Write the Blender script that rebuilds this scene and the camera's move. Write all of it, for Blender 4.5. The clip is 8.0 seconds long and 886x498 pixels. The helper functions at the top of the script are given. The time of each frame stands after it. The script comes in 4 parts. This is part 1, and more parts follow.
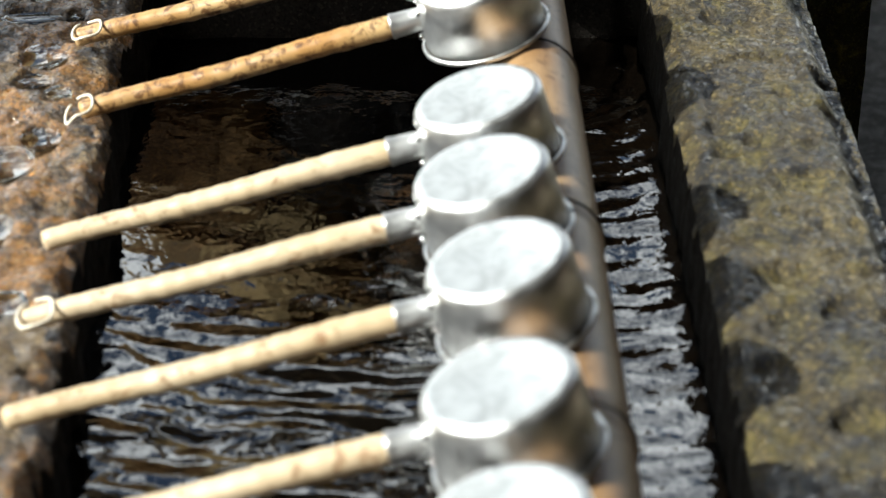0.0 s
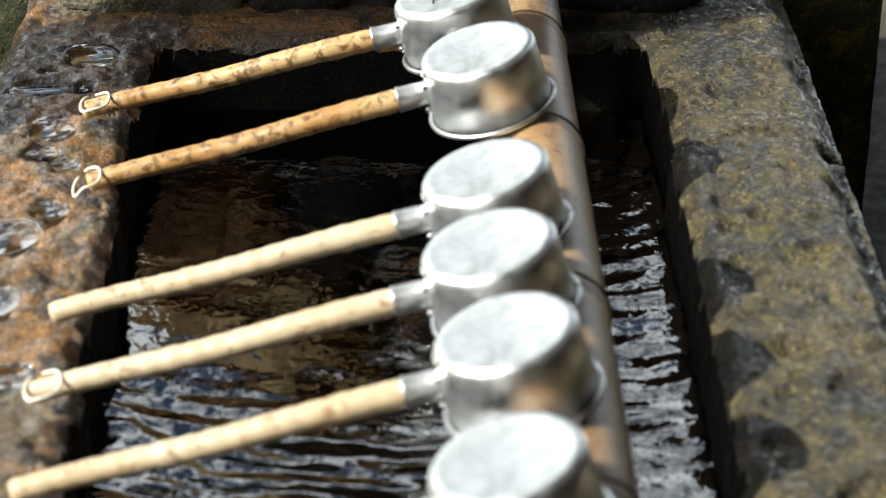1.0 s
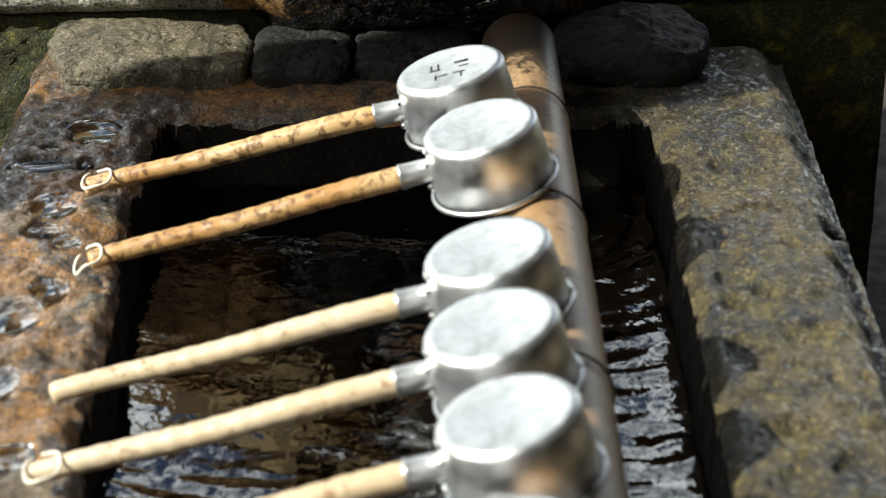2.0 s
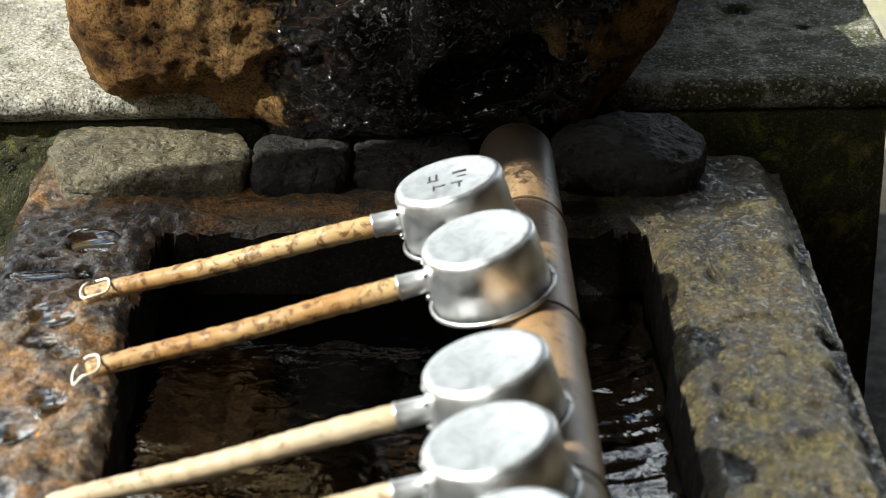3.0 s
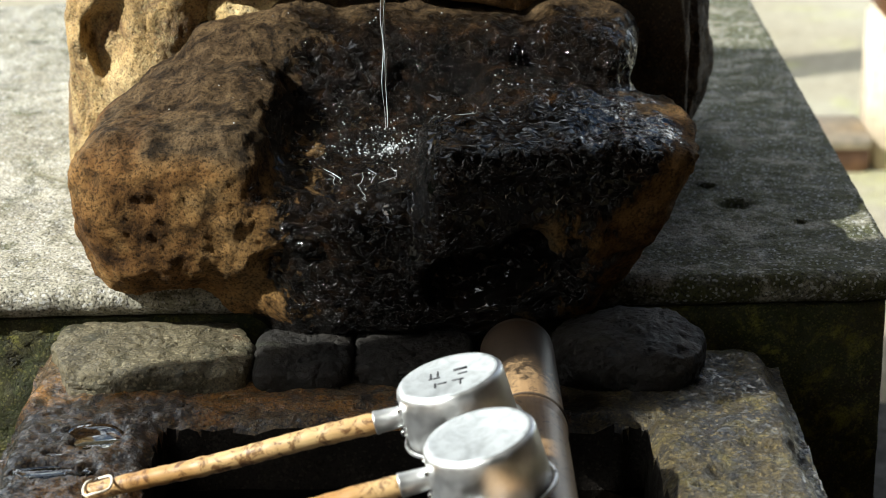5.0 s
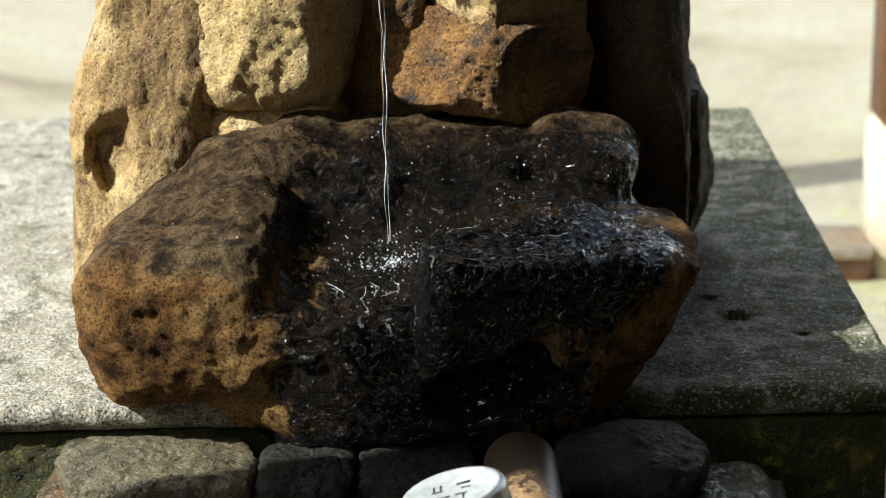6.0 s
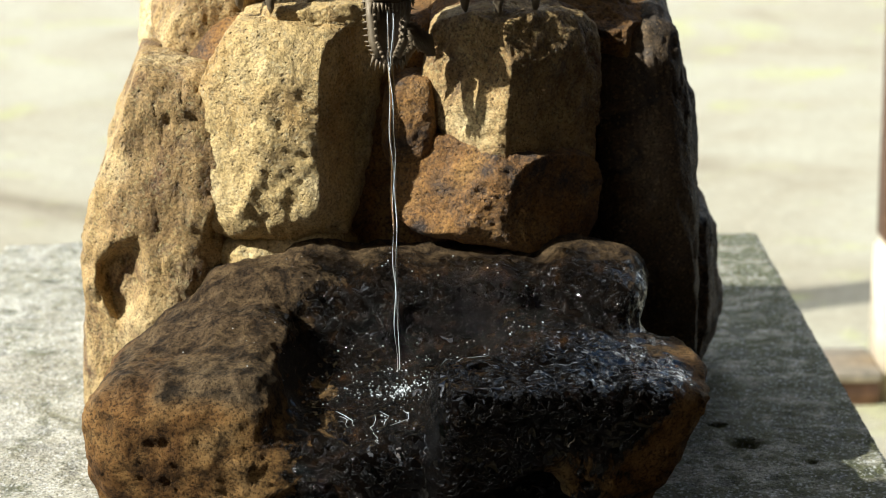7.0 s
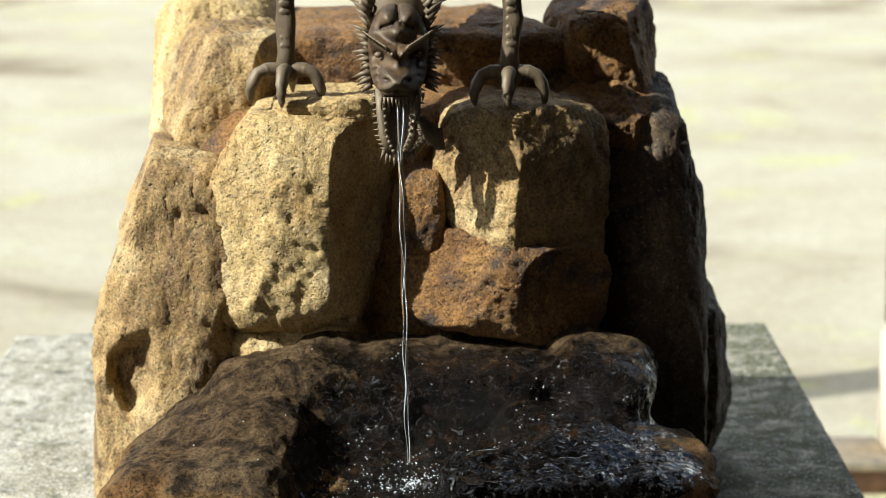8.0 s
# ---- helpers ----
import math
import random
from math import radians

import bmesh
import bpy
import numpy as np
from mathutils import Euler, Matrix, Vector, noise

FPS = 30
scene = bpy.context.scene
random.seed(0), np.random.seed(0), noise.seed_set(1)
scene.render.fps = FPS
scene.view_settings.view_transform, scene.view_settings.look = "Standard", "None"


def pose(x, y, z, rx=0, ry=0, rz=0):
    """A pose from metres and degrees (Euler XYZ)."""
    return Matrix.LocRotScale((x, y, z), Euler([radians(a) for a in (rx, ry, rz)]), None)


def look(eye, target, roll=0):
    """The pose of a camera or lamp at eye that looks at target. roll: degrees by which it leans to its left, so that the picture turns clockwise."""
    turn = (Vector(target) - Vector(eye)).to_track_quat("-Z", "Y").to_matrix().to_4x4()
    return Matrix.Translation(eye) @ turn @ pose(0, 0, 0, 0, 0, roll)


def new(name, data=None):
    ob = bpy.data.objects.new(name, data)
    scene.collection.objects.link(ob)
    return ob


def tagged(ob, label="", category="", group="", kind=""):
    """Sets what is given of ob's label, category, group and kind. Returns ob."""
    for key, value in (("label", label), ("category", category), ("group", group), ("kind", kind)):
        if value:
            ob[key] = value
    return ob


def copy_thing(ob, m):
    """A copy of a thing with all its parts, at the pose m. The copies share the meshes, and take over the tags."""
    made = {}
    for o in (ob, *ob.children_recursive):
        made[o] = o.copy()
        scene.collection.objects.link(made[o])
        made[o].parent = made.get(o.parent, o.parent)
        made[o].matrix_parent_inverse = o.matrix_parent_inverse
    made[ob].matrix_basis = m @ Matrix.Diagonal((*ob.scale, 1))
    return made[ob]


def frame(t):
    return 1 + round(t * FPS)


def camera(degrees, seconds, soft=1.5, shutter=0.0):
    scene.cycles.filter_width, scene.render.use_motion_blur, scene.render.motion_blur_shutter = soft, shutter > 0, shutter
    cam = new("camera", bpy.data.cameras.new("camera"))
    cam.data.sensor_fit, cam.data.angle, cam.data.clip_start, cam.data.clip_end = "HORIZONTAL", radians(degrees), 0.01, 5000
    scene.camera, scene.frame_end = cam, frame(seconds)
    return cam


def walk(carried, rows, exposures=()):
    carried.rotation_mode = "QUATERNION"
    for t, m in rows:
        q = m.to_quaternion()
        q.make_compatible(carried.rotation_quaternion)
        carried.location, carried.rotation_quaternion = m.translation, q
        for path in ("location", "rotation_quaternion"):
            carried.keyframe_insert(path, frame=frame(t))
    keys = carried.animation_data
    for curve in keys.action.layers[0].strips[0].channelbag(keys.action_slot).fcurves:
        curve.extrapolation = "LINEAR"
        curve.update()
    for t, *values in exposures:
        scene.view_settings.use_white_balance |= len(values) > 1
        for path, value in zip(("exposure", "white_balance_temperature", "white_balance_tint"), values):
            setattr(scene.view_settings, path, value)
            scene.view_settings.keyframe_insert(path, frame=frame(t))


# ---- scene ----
from mathutils.bvhtree import BVHTree

# The rim of the trough is z = 0; the ground lies 0.62 m below it.
cam = camera(22.18, 8.0, soft=0.5)
cam.data.dof.use_dof = True
cam.data.dof.focus_distance = 2.2
cam.data.dof.aperture_fstop = 7.2
ROWS = [
    (0, -0.0000, -1.5606, 0.8290, -0.308, -30.144, -0.122),
    (0.5, 0.0015, -1.5630, 0.8323, -0.289, -29.242, -0.157),
    (1, -0.0043, -1.5610, 0.8341, -0.280, -28.435, 0.000),
    (1.5, -0.0026, -1.5543, 0.8371, -0.149, -27.786, -0.131),
    (3, -0.0029, -1.5481, 0.8500, -0.225, -24.307, -0.030),
    (3.5, -0.0046, -1.5511, 0.8552, -0.312, -23.192, -0.023),
    (4, -0.0052, -1.5533, 0.8584, -0.242, -22.221, 0.020),
    (4.5, -0.0041, -1.5537, 0.8649, -0.237, -21.062, -0.007),
    (6, -0.0020, -1.5626, 0.8750, -0.115, -16.962, -0.344),
    (6.5, -0.0046, -1.5605, 0.8841, -0.028, -15.616, -0.254),
    (7, -0.0046, -1.5671, 0.8883, 0.051, -13.984, -0.314),
    (7.5, -0.0067, -1.5704, 0.8922, 0.172, -12.934, -0.351),
    (8, -0.0072, -1.5743, 0.8985, 0.228, -11.831, -0.415),
]
walk(cam, [(t, pose(x, y, z, 90 + pitch, 0, yaw) @ pose(0, 0, 0, 0, 0, roll)) for t, x, y, z, yaw, pitch, roll in ROWS],
     exposures=[(0.0, 0.97, 6100, 5), (4.0, 0.88, 6150, 5), (8.0, 0.88, 6100, 5)])

# ---- light ----
GROUND = -0.62
SUN_TO = Vector((-0.66, -0.24, 0.55)).normalized()
world = bpy.data.worlds.new("sky")
scene.world = world
world.use_nodes = True
wn = world.node_tree.nodes
sky = wn.new("ShaderNodeTexSky")
sky.sky_type = "NISHITA"
sky.sun_disc = False
sky.sun_elevation = math.asin(SUN_TO.z)
sky.sun_rotation = math.atan2(SUN_TO.x, SUN_TO.y)
wn["Background"].inputs["Strength"].default_value = 0.075
sky.dust_density = 3.0
# broken white cloud over the whole sky
wl = world.node_tree.links
cloud_at = wn.new("ShaderNodeTexCoord")
cloud = wn.new("ShaderNodeTexNoise")
cloud.inputs["Scale"].default_value = 3.2
cloud.inputs["Detail"].default_value = 7
cloud.inputs["Roughness"].default_value = 0.6
wl.new(cloud_at.outputs["Generated"], cloud.inputs["Vector"])
cover = wn.new("ShaderNodeValToRGB")
cover.color_ramp.elements[0].position = 0.49
cover.color_ramp.elements[1].position = 0.58
wl.new(cloud.outputs["Fac"], cover.inputs["Fac"])
clouded = wn.new("ShaderNodeMix")
clouded.data_type = "RGBA"
wl.new(cover.outputs["Color"], clouded.inputs[0])
wl.new(sky.outputs["Color"], clouded.inputs[6])
clouded.inputs[7].default_value = (24.0, 23.8, 23.2, 1)
wl.new(clouded.outputs[2], wn["Background"].inputs["Color"])
sun = new("sun", bpy.data.lights.new("sun", "SUN"))
sun.data.energy = 5.0
sun.data.angle = radians(0.6)
sun.data.color = (1.0, 0.95, 0.86)
sun.matrix_world = look(SUN_TO * 10, (0, 0, 0))


# ---- materials ----
def material(name):
    m = bpy.data.materials.new(name)
    m.use_nodes = True
    nt = m.node_tree
    return m, nt.nodes, nt.links, nt.nodes["Principled BSDF"]


def texture_noise(nodes, links, coord, scale, detail=6, rough=0.6, distort=0.0):
    n = nodes.new("ShaderNodeTexNoise")
    n.inputs["Scale"].default_value = scale
    n.inputs["Detail"].default_value = detail
    n.inputs["Roughness"].default_value = rough
    n.inputs["Distortion"].default_value = distort
    links.new(coord, n.inputs["Vector"])
    return n.outputs["Fac"]


def ramp(nodes, links, fac, stops):
    r = nodes.new("ShaderNodeValToRGB")
    while len(r.color_ramp.elements) < len(stops):
        r.color_ramp.elements.new(0.5)
    for e, (p, c) in zip(r.color_ramp.elements, stops):
        e.position = p
        e.color = (*c, 1) if len(c) == 3 else c
    links.new(fac, r.inputs["Fac"])
    return r.outputs["Color"]


def grey(v):
    return (v, v, v)


def blend(nodes, links, fac, a, b, mode="MIX"):
    n = nodes.new("ShaderNodeMix")
    n.data_type = "RGBA"
    n.blend_type = mode
    for sock, v in ((n.inputs[0], fac), (n.inputs[6], a), (n.inputs[7], b)):
        if isinstance(v, (int, float)):
            sock.default_value = v
        elif isinstance(v, tuple):
            sock.default_value = (*v, 1)
        else:
            links.new(v, sock)
    return n.outputs[2]


def relief(nodes, links, bsdf, height, strength, distance):
    b = nodes.new("ShaderNodeBump")
    b.inputs["Strength"].default_value = strength
    b.inputs["Distance"].default_value = distance
    links.new(height, b.inputs["Height"])
    links.new(b.outputs["Normal"], bsdf.inputs["Normal"])


def film(nodes, links, bsdf, coord, scale=110, strength=0.6, depth=0.006):
    """The uneven skin of a water film, which breaks its reflections into glints."""
    n = texture_noise(nodes, links, coord, scale, 3, 0.6, 0.5)
    n = ramp(nodes, links, n, [(0.48, grey(0)), (0.80, grey(1))])
    b = nodes.new("ShaderNodeBump")
    b.inputs["Strength"].default_value = strength
    b.inputs["Distance"].default_value = depth
    links.new(n, b.inputs["Height"])
    links.new(b.outputs["Normal"], bsdf.inputs["Coat Normal"])


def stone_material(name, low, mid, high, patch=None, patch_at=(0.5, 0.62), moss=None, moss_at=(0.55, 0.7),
                   rough=(0.6, 0.9), scale=1.0, wet=0.0, bump=0.6, vary=False, speckle=0.35, fleck_by=0.4, moss_shade_side=None):
    """Weathered stone: broad tone, patches of stain, moss, fine grain and pits."""
    m, nodes, links, bsdf = material(name)
    tc = nodes.new("ShaderNodeTexCoord")
    co = tc.outputs["Object"]
    if vary:
        info = nodes.new("ShaderNodeObjectInfo")
        add = nodes.new("ShaderNodeVectorMath")
        add.operation = "MULTIPLY_ADD"
        links.new(info.outputs["Random"], add.inputs[0])
        add.inputs[1].default_value = (17, 29, 41)
        links.new(co, add.inputs[2])
        co = add.outputs[0]
    broad = texture_noise(nodes, links, co, 9 * scale, 5, 0.6, 0.4)
    grain = texture_noise(nodes, links, co, 330 * scale, 5, 0.75)
    lumps = texture_noise(nodes, links, co, 48 * scale, 6, 0.65, 0.3)
    col = ramp(nodes, links, broad, [(0.3, low), (0.5, mid), (0.7, high)])
    if patch:
        f = texture_noise(nodes, links, co, 14 * scale, 7, 0.65, 0.9)
        col = blend(nodes, links, ramp(nodes, links, f, [(patch_at[0], grey(0)), (patch_at[1], grey(1))]), col, patch)
    if moss:
        f = texture_noise(nodes, links, co, 22 * scale, 8, 0.7, 0.5)
        # moss thickens to the right, also painting in shade on that side
        if moss_shade_side:
            sep = nodes.new("ShaderNodeSeparateXYZ")
            links.new(co, sep.inputs[0])
            more = nodes.new("ShaderNodeMath")
            links.new(f, more.inputs[0])
            links.new(ramp(nodes, links, sep.outputs["X"], [(moss_shade_side[0], grey(0)), (moss_shade_side[1], grey(0.17))]), more.inputs[1])
            f = more.outputs[0]
        col = blend(nodes, links, ramp(nodes, links, f, [(moss_at[0], grey(0)), (moss_at[1], grey(1))]), col, moss)
    col = blend(nodes, links, speckle * 1.6, col, ramp(nodes, links, lumps, [(0.34, grey(0.45)), (0.47, grey(0.9)), (0.6, grey(1.0))]), "MULTIPLY")
    col = blend(nodes, links, speckle * 2, col, ramp(nodes, links, grain, [(0.40, grey(0.12)), (0.48, grey(0.75)), (0.56, grey(1.0))]), "MULTIPLY")
    pits = nodes.new("ShaderNodeTexVoronoi")
    pits.inputs["Scale"].default_value = 150 * scale
    links.new(co, pits.inputs["Vector"])
    some = blend(nodes, links, 0.5, pits.outputs["Distance"], lumps)
    col = blend(nodes, links, 0.6, col, ramp(nodes, links, some, [(0.24, grey(0.12)), (0.30, grey(1.0))]), "MULTIPLY")
    fleck = nodes.new("ShaderNodeTexVoronoi")
    fleck.inputs["Scale"].default_value = 380 * scale
    links.new(co, fleck.inputs["Vector"])
    bright = nodes.new("ShaderNodeSeparateXYZ")
    links.new(fleck.outputs["Color"], bright.inputs[0])
    col = blend(nodes, links, ramp(nodes, links, bright.outputs[0], [(0.86, grey(0)), (0.92, grey(fleck_by))]), col, tuple(min(0.8, c * 1.7) for c in high))
    links.new(col, bsdf.inputs["Base Color"])
    links.new(ramp(nodes, links, lumps, [(0.35, grey(rough[0])), (0.6, grey(rough[1]))]), bsdf.inputs["Roughness"])
    if wet:
        bsdf.inputs["Coat Weight"].default_value = wet
        bsdf.inputs["Coat Roughness"].default_value = 0.04
        film(nodes, links, bsdf, co, 150, 1.0)
        bsdf.inputs["Coat IOR"].default_value = 1.5
    h = blend(nodes, links, 0.6, blend(nodes, links, 0.45, lumps, grain), blend(nodes, links, 1.0, ramp(nodes, links, some, [(0.25, grey(0)), (0.36, grey(1))]), lumps, "MULTIPLY"))
    relief(nodes, links, bsdf, h, bump, 0.009)
    return m


M = {}
M["sandstone"] = stone_material("golden_sandstone", (0.38, 0.23, 0.075), (0.59, 0.425, 0.18), (0.70, 0.56, 0.32), patch=(0.22, 0.125, 0.05), patch_at=(0.62, 0.74), vary=True, bump=1.0, speckle=0.33, fleck_by=0.12)
M["tanstone"] = stone_material("tan_brown_boulder_stone", (0.25, 0.15, 0.052), (0.44, 0.29, 0.115), (0.60, 0.46, 0.23), patch=(0.16, 0.085, 0.035), patch_at=(0.49, 0.66), vary=True, bump=1.0, speckle=0.35, fleck_by=0.12)
M["brownstone"] = stone_material("brown_boulder_stone", (0.085, 0.040, 0.013), (0.24, 0.115, 0.028), (0.36, 0.20, 0.06), patch=(0.05, 0.03, 0.018), patch_at=(0.52, 0.66), vary=True, bump=1.0, speckle=0.4, fleck_by=0.15)
# boulder stone darkened by colour for the shaded right of the pile
M["shadestone"] = stone_material("shaded_boulder_stone", (0.04, 0.026, 0.016), (0.085, 0.055, 0.03), (0.15, 0.10, 0.05), patch=(0.03, 0.022, 0.015), vary=True)
M["slab"] = stone_material("pale_granite_slab", (0.36, 0.33, 0.25), (0.50, 0.47, 0.38), (0.60, 0.57, 0.48), patch=(0.26, 0.24, 0.15), patch_at=(0.50, 0.68), moss=(0.085, 0.088, 0.026), moss_at=(0.53, 0.68), moss_shade_side=(0.0, 0.3), speckle=0.5, bump=0.9)
M["moss"] = stone_material("mossy_stone_face", (0.025, 0.022, 0.010), (0.065, 0.062, 0.018), (0.13, 0.12, 0.036), patch=(0.04, 0.048, 0.008), patch_at=(0.42, 0.56), moss=(0.23, 0.22, 0.035), moss_at=(0.53, 0.65), bump=1.0, scale=1.4)
M["rust"] = stone_material("wet_rust_stained_stone", (0.016, 0.009, 0.004), (0.085, 0.046, 0.014), (0.20, 0.138, 0.062), patch=(0.30, 0.130, 0.014), patch_at=(0.47, 0.57), moss=(0.02, 0.013, 0.009), moss_at=(0.5, 0.62), rough=(0.25, 0.6), wet=0.9, bump=1.0, speckle=0.5)
M["rim"] = stone_material("olive_brown_trough_stone", (0.016, 0.012, 0.005), (0.065, 0.047, 0.016), (0.14, 0.105, 0.036), patch=(0.014, 0.012, 0.010), patch_at=(0.48, 0.60), moss=(0.125, 0.10, 0.022), moss_at=(0.50, 0.66), rough=(0.3, 0.7), wet=0.5, bump=1.0, speckle=0.5)
# wet stone, darkened further to stand in for shade under the rock
M["wetstone"] = stone_material("wet_shaded_stone", (0.005, 0.004, 0.003), (0.011, 0.008, 0.005), (0.024, 0.017, 0.009), patch=(0.014, 0.016, 0.005), patch_at=(0.58, 0.7), rough=(0.5, 0.8), wet=0.08, bump=1.0, vary=True, fleck_by=0.06)
# near-black: shade of the ground and basin walls is put into this colour
M["paving"] = stone_material("shade_black_stone", (0.007, 0.006, 0.005), (0.014, 0.012, 0.010), (0.025, 0.021, 0.017), bump=0.5)
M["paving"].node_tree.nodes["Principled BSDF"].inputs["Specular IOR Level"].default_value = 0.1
M["edging"] = stone_material("grey_brown_edging_stone", (0.075, 0.062, 0.034), (0.145, 0.122, 0.07), (0.20, 0.172, 0.105), patch=(0.055, 0.05, 0.026), moss=(0.15, 0.07, 0.02), moss_at=(0.62, 0.74), rough=(0.4, 0.8), wet=0.15, bump=0.9)


def rock_material():
    """The basin rock: rusty brown where dry, grey lichen on the crown, black and glossy where the water runs."""
    m, nodes, links, bsdf = material("wet_basin_rock")
    tc = nodes.new("ShaderNodeTexCoord")
    co = tc.outputs["Object"]
    broad = texture_noise(nodes, links, co, 11, 6, 0.65, 0.6)
    lumps = texture_noise(nodes, links, co, 45, 7, 0.7, 0.4)
    grain = texture_noise(nodes, links, co, 300, 5, 0.75)
    dry = ramp(nodes, links, broad, [(0.30, (0.06, 0.03, 0.013)), (0.45, (0.19, 0.095, 0.03)), (0.56, (0.30, 0.17, 0.06)), (0.70, (0.20, 0.14, 0.07))])
    sep = nodes.new("ShaderNodeSeparateXYZ")
    links.new(co, sep.inputs[0])

    def calc(op, a, b):
        n = nodes.new("ShaderNodeMath")
        n.operation = op
        for i, v in enumerate((a, b)):
            if isinstance(v, (int, float)):
                n.inputs[i].default_value = v
            else:
                links.new(v, n.inputs[i])
        return n.outputs[0]
    # grey-brown crust on the upper face
    top = calc("ADD", sep.outputs["Z"], calc("MULTIPLY", calc("SUBTRACT", broad, 0.5), 0.12))
    dry = blend(nodes, links, ramp(nodes, links, top, [(0.195, grey(0)), (0.225, grey(0.85))]), dry, ramp(nodes, links, lumps, [(0.38, (0.014, 0.010, 0.007)), (0.5, (0.060, 0.042, 0.024)), (0.62, (0.125, 0.088, 0.048))]))
    # the wetted run: a wide pool above that reaches over the wing, narrowing to the hanging front
    high = ramp(nodes, links, sep.outputs["Z"], [(0.14, grey(0)), (0.19, grey(1))])
    dx = calc("ABSOLUTE", calc("SUBTRACT", calc("SUBTRACT", sep.outputs["X"], 0.032), calc("MULTIPLY", high, 0.040)), 0)
    run = calc("SUBTRACT", calc("ADD", dx, calc("ADD", calc("MULTIPLY", calc("SUBTRACT", broad, 0.5), 0.34), calc("MULTIPLY", calc("SUBTRACT", lumps, 0.5), 0.10))), calc("MULTIPLY", high, 0.030))
    wet = ramp(nodes, links, run, [(0.145, grey(1)), (0.18, grey(0))])
    back = ramp(nodes, links, calc("ADD", sep.outputs["Y"], calc("MULTIPLY", calc("SUBTRACT", lumps, 0.5), 0.08)), [(0.085, grey(1)), (0.135, grey(0.12))])
    wet = blend(nodes, links, 1.0, wet, back, "MULTIPLY")
    dark = ramp(nodes, links, lumps, [(0.38, (0.003, 0.0025, 0.002)), (0.56, (0.009, 0.006, 0.004)), (0.72, (0.04, 0.019, 0.007))])
    col = blend(nodes, links, wet, dry, dark)
    col = blend(nodes, links, 0.7, col, ramp(nodes, links, lumps, [(0.40, grey(0.12)), (0.49, grey(0.8)), (0.6, grey(1))]), "MULTIPLY")
    col = blend(nodes, links, 0.85, col, ramp(nodes, links, grain, [(0.40, grey(0.15)), (0.48, grey(0.8)), (0.56, grey(1))]), "MULTIPLY")
    links.new(col, bsdf.inputs["Base Color"])
    links.new(ramp(nodes, links, wet, [(0.2, grey(0.75)), (0.8, grey(0.22))]), bsdf.inputs["Roughness"])
    links.new(ramp(nodes, links, wet, [(0.3, grey(0)), (0.9, grey(1.0))]), bsdf.inputs["Coat Weight"])
    links.new(ramp(nodes, links, wet, [(0.2, grey(0.12)), (0.8, grey(0.02))]), bsdf.inputs["Specular IOR Level"])
    bsdf.inputs["Coat Roughness"].default_value = 0.05
    bsdf.inputs["Coat IOR"].default_value = 1.5
    relief(nodes, links, bsdf, blend(nodes, links, 0.6, lumps, grain), 0.8, 0.008)
    film(nodes, links, bsdf, co, 110, 1.0, 0.009)
    return m


M["rock"] = rock_material()


def bamboo_material(name, pale, mid, stain, amount, damp_shade=None):
    m, nodes, links, bsdf = material(name)
    tc = nodes.new("ShaderNodeTexCoord")
    info = nodes.new("ShaderNodeObjectInfo")
    add = nodes.new("ShaderNodeVectorMath")
    add.operation = "MULTIPLY_ADD"
    links.new(info.outputs["Random"], add.inputs[0])
    add.inputs[1].default_value = (3, 7, 11)
    links.new(tc.outputs["Object"], add.inputs[2])
    stretch = nodes.new("ShaderNodeMapping")
    stretch.inputs["Scale"].default_value = (0.08, 1, 1)
    links.new(add.outputs[0], stretch.inputs["Vector"])
    fibre = texture_noise(nodes, links, stretch.outputs[0], 420, 4, 0.6)
    blot = texture_noise(nodes, links, add.outputs[0], 85, 7, 0.75, 0.8)
    broad = texture_noise(nodes, links, add.outputs[0], 12, 3, 0.5)
    col = ramp(nodes, links, broad, [(0.35, mid), (0.65, pale)])
    col = blend(nodes, links, ramp(nodes, links, blot, [(0.63 - amount, grey(0)), (0.71 - amount, grey(0.9))]), col, stain)
    col = blend(nodes, links, 0.35, col, ramp(nodes, links, fibre, [(0.3, grey(0.45)), (0.6, grey(1))]), "MULTIPLY")
    # damp far end, turned near-black so the colour holds its shade too
    if damp_shade:
        sep = nodes.new("ShaderNodeSeparateXYZ")
        links.new(tc.outputs["Object"], sep.inputs[0])
        shift = nodes.new("ShaderNodeMath")
        shift.operation = "MULTIPLY_ADD"
        links.new(blot, shift.inputs[0])
        shift.inputs[1].default_value = 0.25
        links.new(sep.outputs["X"], shift.inputs[2])
        col = blend(nodes, links, ramp(nodes, links, shift.outputs[0], [(damp_shade, grey(0)), (damp_shade + 0.05, grey(0.93))]), col, (0.022, 0.014, 0.008))
    links.new(col, bsdf.inputs["Base Color"])
    bsdf.inputs["Roughness"].default_value = 0.42
    relief(nodes, links, bsdf, fibre, 0.25, 0.001)
    return m


M["bamboo"] = bamboo_material("pale_bamboo", (0.62, 0.50, 0.34), (0.50, 0.375, 0.22), (0.27, 0.155, 0.075), 0.085)
M["bamboo_old"] = bamboo_material("mottled_bamboo", (0.55, 0.38, 0.18), (0.40, 0.215, 0.07), (0.10, 0.042, 0.014), 0.13)
M["pole"] = bamboo_material("weathered_bamboo_pole", (0.38, 0.25, 0.13), (0.29, 0.165, 0.072), (0.10, 0.050, 0.020), 0.08, damp_shade=0.42)


